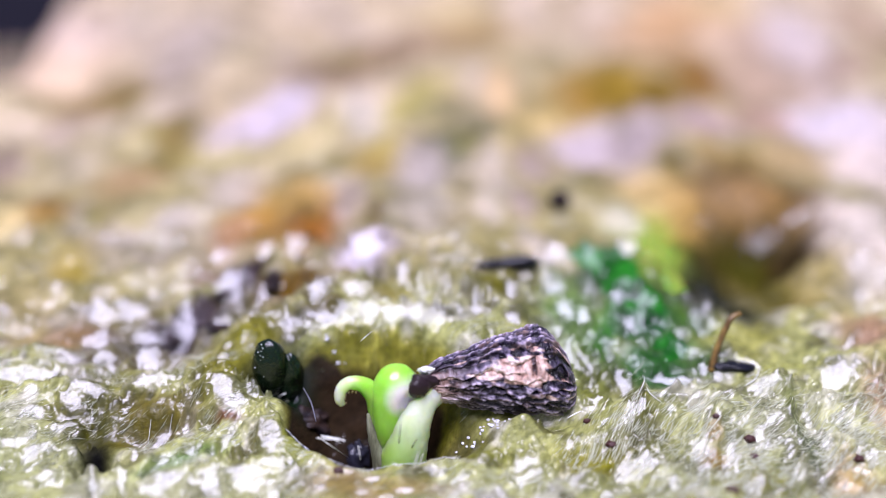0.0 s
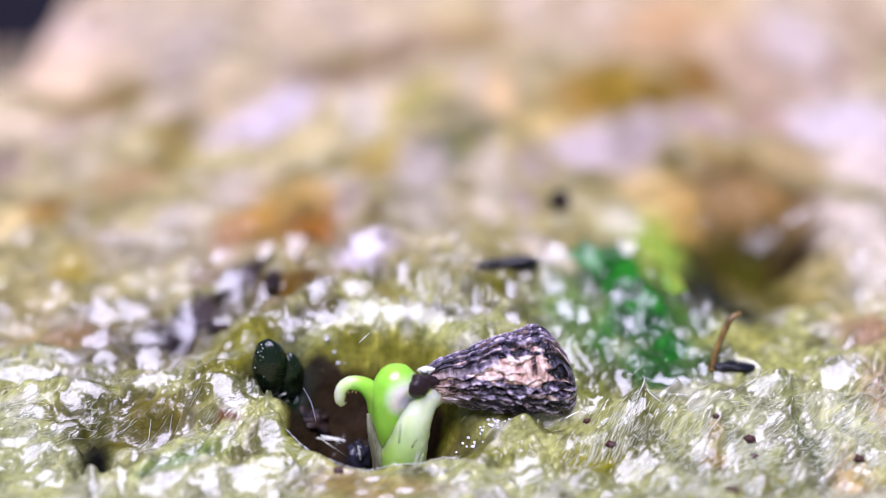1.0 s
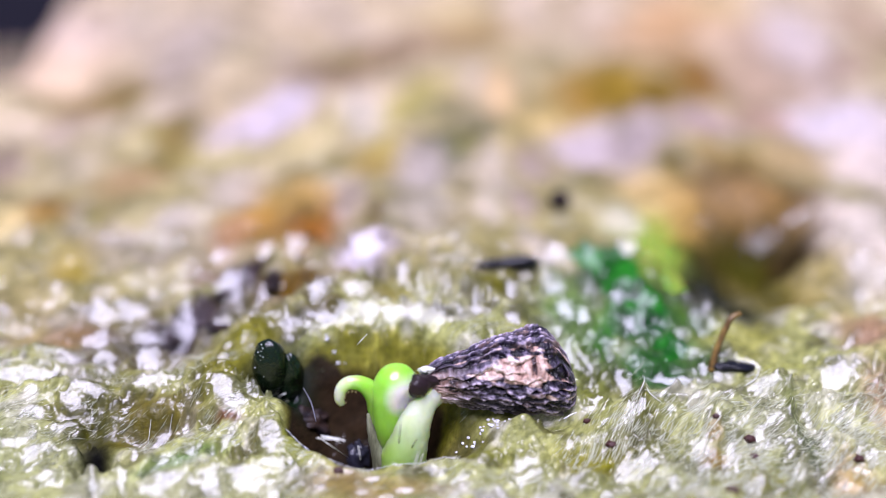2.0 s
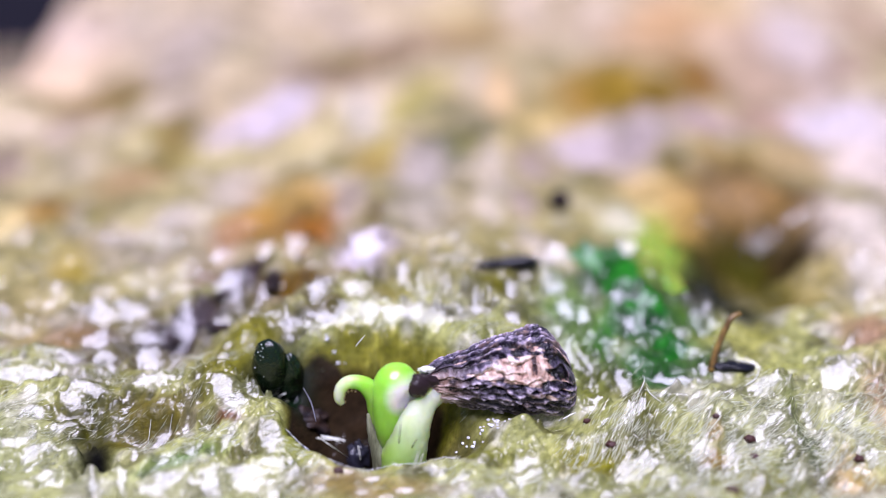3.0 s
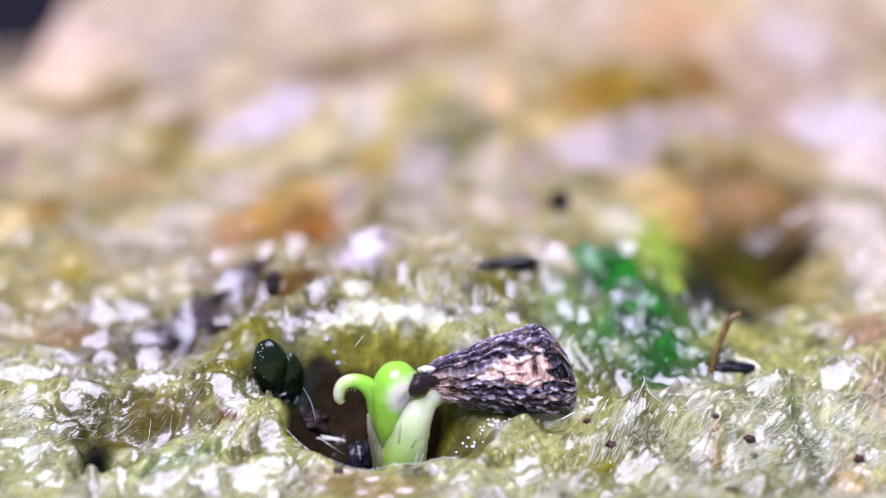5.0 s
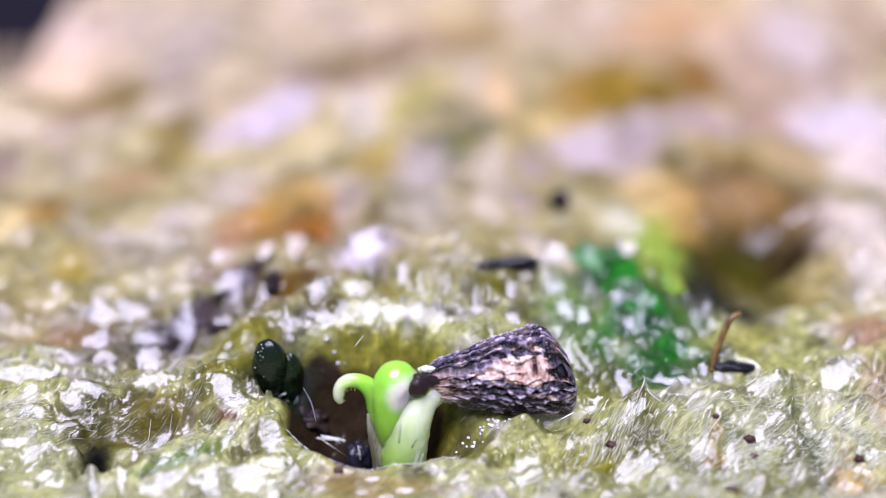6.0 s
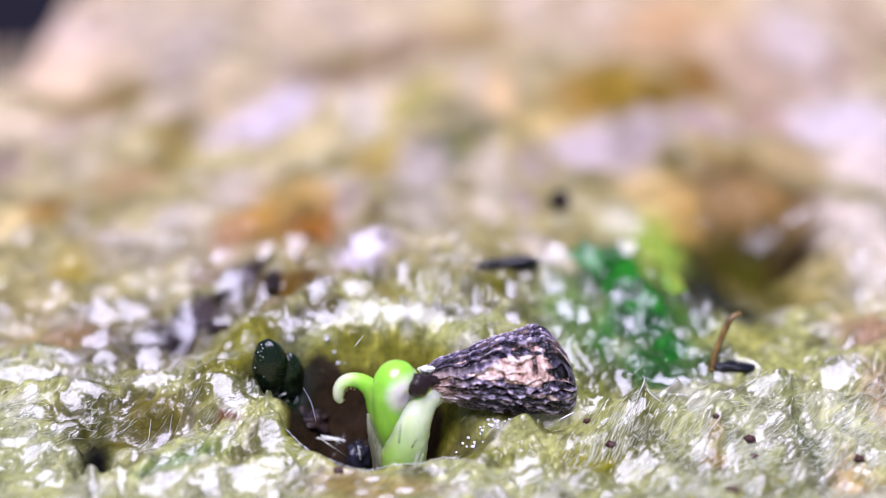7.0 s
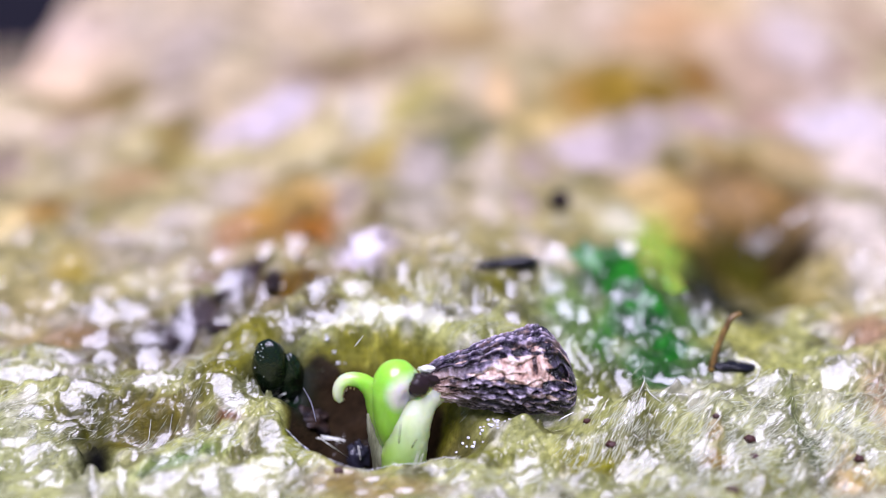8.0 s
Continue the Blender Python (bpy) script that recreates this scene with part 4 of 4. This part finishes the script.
# ---- fibres of the felt ----
def build_fibres(count=9500):
    rng = np.random.RandomState(7)
    x, y = rng.uniform(-12.2, 12.2, count * 3), rng.uniform(22.9, 30.2, count * 3)
    keep = (pit(x, y) < 0.08) & (y < np.where(x > 2.4, 27.6, 28.6) + rng.normal(0, 0.3, count * 3)) & (np.hypot(x + 8.4, y - 25.4) > 0.8) & (np.hypot((x - 1.5) / 1.3, y - 25.9) > 1.0) & (fbm(x / 1.4, y / 1.4, 101) + rng.uniform(-0.35, 0.25, count * 3) > 0.05 - 0.26 * step(2, 6, x) * step(27.8, 26.5, y))
    x, y = x[keep][:count], y[keep][:count]
    n = len(x)
    lean = np.where(x > 2, 0.62, 0.45) + 0.6 * fbm(x / 3.0, y / 3.0, 103, 2) + rng.normal(0, 0.2, n)
    length, bend = rng.uniform(0.08, 0.36, n) * (1 + 0.5 * step(2, 5, x)), rng.normal(0, 0.08, n)
    thick = rng.uniform(0.004, 0.009, n) * (1 + 0.25 * step(2, 5, x))
    rings, sides = 5, 3
    k = np.linspace(-0.5, 0.5, rings)[None]
    a = lean[:, None] + bend[:, None] * k
    px, py = x[:, None] + np.cos(a) * k * length[:, None], y[:, None] + np.sin(a) * k * length[:, None]
    lift = rng.uniform(0.0, 0.015, n)[:, None] + np.maximum(0, rng.normal(-0.03, 0.06, n))[:, None] * (k + 0.5) ** 2
    ends = height(px[:, [0, -1]], py[:, [0, -1]])
    pz = ends[:, :1] * (0.5 - k) + ends[:, 1:] * (0.5 + k) + lift
    b = np.arange(sides) * 2 * np.pi / sides
    w = thick[:, None] * (1 - (2 * np.abs(k)) ** 3 * 0.8)
    vx = px[..., None] - np.sin(a)[..., None] * np.cos(b) * w[..., None]
    vy = py[..., None] + np.cos(a)[..., None] * np.cos(b) * w[..., None]
    vz = pz[..., None] + np.sin(b) * w[..., None]
    verts = np.stack([vx, vy, vz], -1).reshape(-1, 3)
    start = (np.arange(n) * rings * sides)[:, None, None]
    r, j = np.arange(rings - 1)[None, :, None] * sides, np.arange(sides)[None, None]
    nj = (j + 1) % sides
    faces = np.stack([start + r + j, start + r + nj, start + r + sides + nj, start + r + sides + j], -1).reshape(-1, 4)
    thing("felt_fibres", mesh_mm("felt_fibres", verts, faces), FIBRE, "pale green wet fibres lying on the felt mat", "fibres", kind="stuff")


build_fibres()

LOOSE = {}


def loose_fibre(rows, thick=0.012, mat=None, key="", label="single thin white fibre sticking out of the mat"):
    rows = [(*p, thick * (0.5 if i in (0, len(rows) - 1) else 1.0)) for i, p in enumerate(rows)]
    o = rows[0][:3]
    ob = thing("fibre", at(mesh_mm("fibre", *tube(rows, 8, 14)), o), mat or HAIR, label, "fibre", "loose fibres")
    ob.location = Vector(o) * MM
    if key:
        LOOSE[key] = ob


GREY_HAIR = material("grey_hair", (0.16, 0.16, 0.2), 0.3)
DARK_HAIR = material("dark_hair", (0.02, 0.03, 0.008), 0.5)
loose_fibre([(-2.95, 25.50, 0.25), (-2.64, 25.35, 0.27), (-2.33, 25.20, 0.29)], 0.028)
loose_fibre([(-2.95, 25.50, 0.20), (-2.62, 25.40, 0.20), (-2.45, 25.30, 0.16)], 0.016)
loose_fibre([(-3.04, 25.60, 0.16), (-2.62, 25.50, -0.10), (-2.44, 26.84, -1.19)], 0.014)
loose_fibre([(-3.50, 27.00, 0.73), (-3.30, 26.80, 0.42), (-3.16, 26.50, 0.05)], 0.02, GREY_HAIR, label="thin grey hair bent over the hollow")
loose_fibre([(-4.35, 27.84, -0.07), (-4.10, 27.35, 0.34), (-3.95, 27.42, 0.37)], 0.02)
loose_fibre([(-1.95, 27.47, 1.97), (-2.07, 27.41, 1.83), (-2.18, 27.36, 1.70)], 0.011, key="drifting", label="single fine white fibre stuck above the hollow")
loose_fibre([(-0.57, 24.96, -0.25), (-0.53, 25.00, -0.15), (-0.49, 25.05, 0.02)], 0.014)
loose_fibre([(-1.01, 25.50, 0.58), (-1.06, 25.45, 0.13), (-1.17, 26.95, -1.20)], 0.013, DARK_HAIR, label="thin dark hair against the pale stem")
loose_fibre([(-0.64, 25.52, 0.14), (-0.74, 25.48, -0.05), (-0.93, 26.90, -1.19)], 0.013, DARK_HAIR, label="thin dark hair against the pale stem")
loose_fibre([(2.94, 26.25, 0.27), (3.12, 26.37, 0.31), (3.27, 26.40, 0.37)], 0.02, key="stirring", label="white fibre beside the blunt end of the seed")
loose_fibre([(-7.26, 26.47, 0.14), (-7.29, 26.36, -0.12), (-7.31, 26.16, -0.36)], 0.009)
loose_fibre([(7.61, 27.22, 0.66), (7.92, 27.38, 0.79), (8.17, 27.98, 0.81)], 0.016)
loose_fibre([(4.84, 26.61, 0.76), (5.01, 26.83, 1.03), (5.14, 27.89, 0.60)], 0.014)
loose_fibre([(5.41, 26.58, 0.57), (5.13, 26.62, 0.79), (5.09, 26.95, 0.81)], 0.014)
loose_fibre([(-6.80, 26.34, -0.17), (-6.78, 26.47, 0.00), (-6.73, 26.51, 0.26)], 0.008)
loose_fibre([(-2.05, 25.40, 0.05), (-2.02, 25.35, -0.10), (-1.99, 25.30, -0.30)], 0.012)
loose_fibre([(-0.70, 24.90, -0.24), (-0.63, 24.93, -0.04), (-0.56, 24.95, 0.15)], 0.016)
loose_fibre([(-1.21, 24.89, -0.15), (-1.10, 24.83, -0.15), (-0.98, 24.87, -0.19)], 0.022)
loose_fibre([(-3.04, 25.37, 0.25), (-2.75, 25.19, 0.34), (-2.39, 25.10, 0.38)], 0.022)


def build_rim():
    """The thin edge of water along the hollow's front lip."""
    plan = [(-3.83, 25.76), (-3.26, 25.39), (-2.70, 25.17), (-2.21, 24.93), (-1.81, 25.04), (-1.14, 25.18), (-0.46, 25.24), (0.00, 25.31), (0.29, 25.37)]
    rows = [(x, y, float(height(x, y)) + 0.015, 0.006) for x, y in plan]
    thing("water_edge", mesh_mm("water_edge", *tube(rows, 10, 60)), BEAD, "thin bright edge of water round the hollow", "water")


build_rim()

# ---- dark lumps and crumbs ----
SLIME = material("dark_slime", (0.004, 0.012, 0.004), 0.06, 0.6)
wire(SLIME, relief(SLIME, noise_of(SLIME, 0.32, 4), 0.11, 0.9), principled(SLIME).inputs["Normal"])
PEAT = material("wet_peat", (0.05, 0.03, 0.02), 0.5, 0.25)
wire(PEAT, ramp(PEAT, noise_of(PEAT, 0.4, 4), (0.35, (0.005, 0.004, 0.007)), (0.7, (0.04, 0.022, 0.015))), principled(PEAT).inputs["Base Color"])
wire(PEAT, relief(PEAT, noise_of(PEAT, 0.2, 4), 0.05, 0.7), principled(PEAT).inputs["Normal"])
FLAKE = material("wet_flake", (0.03, 0.03, 0.045), 0.14, 0.5)
wire(FLAKE, relief(FLAKE, noise_of(FLAKE, 0.2, 4), 0.06, 0.8), principled(FLAKE).inputs["Normal"])
RESIN = material("brown_grain", (0.05, 0.014, 0.012), 0.4, 0.5)
wire(RESIN, relief(RESIN, noise_of(RESIN, 0.08, 4), 0.03, 0.8), principled(RESIN).inputs["Normal"])


def lump(name, x, y, z, rx, ry, rz, mat, label, category, group="", seed=1, rough=0.25, turn=0):
    v, f = blob(rx, ry, rz, 22, 30, rough, 1.5, seed)
    ob = thing(name, mesh_mm(name, v, f), mat, label, category, group)
    ob.matrix_basis = pose(x * MM, y * MM, z * MM, 0, 0, turn)
    return ob


def drape(cx, cy, rx, ry, lift, seed, rings=26, sides=72, rough=0.05, ragged=0.5):
    """A thin closed skin that lies on the mat, with an uneven outline."""
    a = np.arange(sides) * 2 * np.pi / sides
    out = 1 + ragged * fbm(np.cos(a) * 1.4 + seed, np.sin(a) * 1.4, seed, 3)
    r = np.linspace(0.02, 1, rings)[:, None]
    x, y = cx + rx * r * out * np.cos(a), cy + ry * r * out * np.sin(a)
    z = height(x, y) + lift * (1 - r ** 4) + rough * fbm(x / 0.3, y / 0.3, seed + 3, 3) * (1 - r ** 6) - 0.03 * r ** 6
    top = np.stack([x, y, z], -1).reshape(-1, 3)
    under = top - np.array((0, 0, 0.08))
    n = rings * sides
    faces = [(k * sides + i, (k + 1) * sides + i, (k + 1) * sides + (i + 1) % sides, k * sides + (i + 1) % sides) for k in range(rings - 1) for i in range(sides)]
    below = [tuple(n + v for v in reversed(f)) for f in faces]
    rim = [((rings - 1) * sides + i, n + (rings - 1) * sides + i, n + (rings - 1) * sides + (i + 1) % sides, (rings - 1) * sides + (i + 1) % sides) for i in range(sides)]
    caps = [tuple(range(sides)), tuple(n + i for i in reversed(range(sides)))]
    return np.vstack([top, under]), faces + below + rim + caps


# slime film; its right part also darkens the void beside the clump
thing("slime_film", mesh_mm("slime_film", *drape(-4.2, 27.55, 0.62, 0.6, 0.02, 13, rough=0.03, ragged=0.1)), SLIME, "glossy blackish green film of slime and shade in the hollow", "algae")
CLUMP = (-4.38, 27.5, 1.08)
lump("slime_shade_clump", *CLUMP, 0.46, 0.36, 0.76, SLIME, "glossy blackish green lump of slime in the hollow", "algae", seed=12, rough=0.06)
# black lump added in place of the shaded void right of the slime
lump("slime_shade_clump", -3.92, 27.62, 0.72, 0.34, 0.3, 0.66, SLIME, "glossy blackish green lump of slime in the hollow", "algae", seed=17, rough=0.2)
lump("peat_crumb", -3.44, 27.4, -0.45, 0.5, 0.4, 0.36, PEAT, "wet black crumb of peat in the hollow", "peat", "peat crumbs", seed=5, rough=0.6)
lump("peat_crumb", -2.15, 26.75, -1.15, 0.26, 0.24, 0.40, FLAKE, "wet black crumb of peat in the hollow", "peat", "peat crumbs", seed=6, rough=0.6)


def build_crumbs():
    rng = np.random.RandomState(23)
    for k in range(9):
        if k < 6:
            t = rng.uniform(0, 1)
            x, y = -8.6 + 3.4 * t + rng.normal(0, 0.5), 28.4 + 3.3 * t + rng.normal(0, 0.35)
        else:
            x, y = -4.4 + rng.normal(0, 0.7), 32.1 + rng.normal(0, 0.5)
        r = rng.uniform(0.10, 0.26)
        lump("peat_crumb", x, y, float(height(x, y)) - r * 0.12, r * rng.uniform(1.2, 2.4), r, r * 0.3, PEAT, "wet dark brown crumb of peat on the mat", "peat", "peat crumbs", 30 + k, 0.5, rng.uniform(0, 180))


build_crumbs()


def grain(x, y, r, seed):
    lump("grain", x, y, float(height(x, y)), r * 0.75, r * 0.6, r * 0.5, RESIN, "tiny dark red-brown grain on the mat", "grain", "brown grains", seed, 0.45)


grain(7.45, 25.71, 0.19, 1)
grain(7.52, 25.34, 0.14, 2)
grain(4.09, 25.66, 0.17, 3)
grain(-2.48, 24.87, 0.16, 4)
grain(10.00, 25.24, 0.17, 5)
grain(3.57, 26.34, 0.12, 6)
grain(6.67, 26.02, 0.11, 7)
grain(6.68, 23.97, 0.2, 8)
lump("black_pellet", 3.60, 35.3, float(height(3.60, 35.3)) + 0.25, 0.33, 0.33, 0.33, PEAT, "small round black pellet on pale felt", "pellet", seed=9, rough=0.1)

# ---- green algae, the leaf splinter and the little stalk ----
ALGAE = material("green_algae", (0.01, 0.16, 0.035), 0.3, 0.2, Coat_Weight=0.4, Coat_Roughness=0.12)
wire(ALGAE, ramp(ALGAE, noise_of(ALGAE, 0.7, 4), (0.35, (0.003, 0.035, 0.004)), (0.65, (0.014, 0.17, 0.008))), principled(ALGAE).inputs["Base Color"])
wire(ALGAE, relief(ALGAE, noise_of(ALGAE, 0.45, 3), 0.06, 0.6), principled(ALGAE).inputs["Normal"])
FRESH = material("fresh_algae", (0.22, 0.45, 0.02), 0.3, 0.5, Subsurface_Weight=0.3, Subsurface_Scale=0.3 * MM)
wire(FRESH, ramp(FRESH, noise_of(FRESH, 0.8, 4), (0.35, (0.10, 0.24, 0.02)), (0.65, (0.30, 0.38, 0.05))), principled(FRESH).inputs["Base Color"])


def build_algae():
    clump = tagged(new("algae_clump"), "glossy emerald green clump of algae on the mat", "algae")
    clump.location = Vector((5.0, 30.5, float(height(5.0, 30.5)))) * MM
    o = np.array((5.0, 30.5, float(height(5.0, 30.5))))

    def sheet(x, y, rx, ry, lift, mat, seed, label=""):
        v, f = drape(x, y, rx, ry, lift, seed)
        part("sheet", mesh_mm("sheet", v - o, f), mat, clump, label)
    sheet(4.68, 32.48, 0.95, 0.7, 0.10, ALGAE, 42)
    sheet(5.03, 31.27, 0.6, 0.85, 0.08, ALGAE, 44)
    sheet(5.58, 29.91, 0.6, 0.75, 0.06, ALGAE, 45)
    sheet(6.02, 28.81, 0.45, 0.5, 0.04, ALGAE, 46)
    sheet(6.27, 33.25, 0.6, 1.1, 0.08, FRESH, 47, "yellow-green fresh algae")
    sheet(6.48, 31.39, 0.35, 0.9, 0.05, FRESH, 48, "yellow-green fresh algae")


build_algae()

SPLINTER = material("black_splinter", (0.006, 0.006, 0.012), 0.3, 0.4)
wire(SPLINTER, relief(SPLINTER, noise_of(SPLINTER, 0.25, 4), 0.06, 0.8), principled(SPLINTER).inputs["Normal"])
thing("leaf_splinter", mesh_mm("leaf_splinter", *tube([(0.80, 31.34, 2.28, 0.04), (1.23, 31.34, 2.28, 0.12), (1.75, 31.34, 2.31, 0.17), (2.30, 31.34, 2.35, 0.19), (2.65, 31.34, 2.35, 0.1)], 14, 40, 0.2)), SPLINTER,
      "black pointed splinter of a leaf", "leaf")

STRAW = material("straw", (0.28, 0.14, 0.03), 0.4)
wire(STRAW, ramp(STRAW, noise_of(STRAW, 0.3, 4, (1, 1, 0.3)), (0.35, (0.09, 0.045, 0.012)), (0.65, (0.27, 0.17, 0.04))), principled(STRAW).inputs["Base Color"])


def build_stalk():
    plant = tagged(new("dry_stalk"), "tiny bent straw-brown stalk rising from a dark flake", "stalk")
    o = np.array((6.92, 27.99, float(height(6.92, 27.99))))
    plant.location = Vector(o) * MM
    v, f = tube([(6.92, 27.99, 0.68, 0.1), (7.07, 28.19, 1.19, 0.085), (7.29, 28.39, 1.69, 0.085), (7.47, 28.51, 1.97, 0.08), (7.71, 28.59, 2.05, 0.06)], 12, 30, 0.2)
    part("stalk", mesh_mm("stalk", v - o, f), STRAW, plant)
    v, f = blob(0.62, 0.24, 0.10, 16, 26, 0.5, 1.5, 52)
    part("flake", mesh_mm("flake", v + np.array((7.51, 28.05, float(height(7.51, 28.05)) + 0.02)) - o, f), SPLINTER, plant, "wet blackish flake")


build_stalk()


def build_water():
    rng = np.random.RandomState(3)
    for k in range(30):
        x, y, r = rng.normal(0.95, 0.38), rng.normal(26.0, 0.14), rng.uniform(0.018, 0.055)
        lump("drop_or_glint", x, y, float(height(x, y)) + r * 0.3, r * rng.uniform(0.9, 1.9), r, r * 0.8, BEAD, "tiny whitish water drop beside the seed, its glint in its colour", "water drop", "water drops", 60 + k, 0.35, rng.uniform(0, 180))
    # white beads added for the glints on the hollow's wall
    for k in range(6):
        x, y, r = rng.normal(-2.85, 0.22), rng.normal(28.3, 0.12), rng.uniform(0.015, 0.05)
        lump("drop_or_glint", x, y, float(height(x, y)) + r * 0.3, r * rng.uniform(0.8, 2.0), r, r * 0.9, BEAD, "tiny whitish bead standing for a glint on the hollow's wall", "water drop", "water drops", 160 + k, 0.3, rng.uniform(0, 180))
    # and more beads in place of the slime's glints
    for k in range(24):
        a, b, r = rng.normal(195, 18), rng.normal(24, 14), rng.uniform(0.006, 0.018) + 0.02 * (k < 4)
        way = Vector((math.cos(radians(b)) * math.cos(radians(a + 25)) * 0.40, -0.35 * abs(math.cos(radians(b)) * math.sin(radians(a + 25))), 0.78 * math.sin(radians(b))))
        lump("drop_or_glint", CLUMP[0] + way.x, CLUMP[1] + way.y, CLUMP[2] + way.z, r * rng.uniform(0.8, 1.8), r, r * rng.uniform(0.8, 1.6), BEAD, "tiny whitish bead standing for a glint on dark slime", "water drop", "water drops", 130 + k, 0.2, rng.uniform(0, 180))


build_water()


def motions():
    rise = [(0.0, 0.026), (1.5, 0.03), (3.0, 0.055), (4.0, 0.07), (6.0, 0.10), (7.0, 0.118), (8.0, 0.137)]
    for key, gain, shift in (("hook", 0.9, 0.35), ("arch", 1.0, 0.0)):
        walk(PARTS[key], [(t, pose((0.07 - d) * shift * MM, 0, (d - 0.07) * gain * MM)) for t, d in rise])
    pivot = Vector((4.2, 1.1, 1.3)) * MM
    for key in ("coat", "knob", "skin"):
        walk(PARTS[key], [(t, Matrix.Translation(pivot) @ pose(0, 0, 0, 0, (d - 0.07) * 4.5, 0) @ Matrix.Translation(-pivot)) for t, d in rise])

    # two loose fibres stir as the sprout pushes
    x, y, z = LOOSE["drifting"].location
    walk(LOOSE["drifting"], [(0.0, pose(x + 0.16 * MM, y, z + 0.1 * MM, 0, 12)), (1.5, pose(x + 0.08 * MM, y, z + 0.05 * MM, 0, 7)), (4.0, pose(x - 0.03 * MM, y, z)), (8.0, pose(x - 0.04 * MM, y, z))])
    x, y, z = LOOSE["stirring"].location
    walk(LOOSE["stirring"], [(0.0, pose(x + 0.14 * MM, y, z + 0.04 * MM)), (1.5, pose(x + 0.06 * MM, y, z + 0.02 * MM)), (4.0, pose(x, y, z)), (8.0, pose(x - 0.04 * MM, y, z))])


motions()
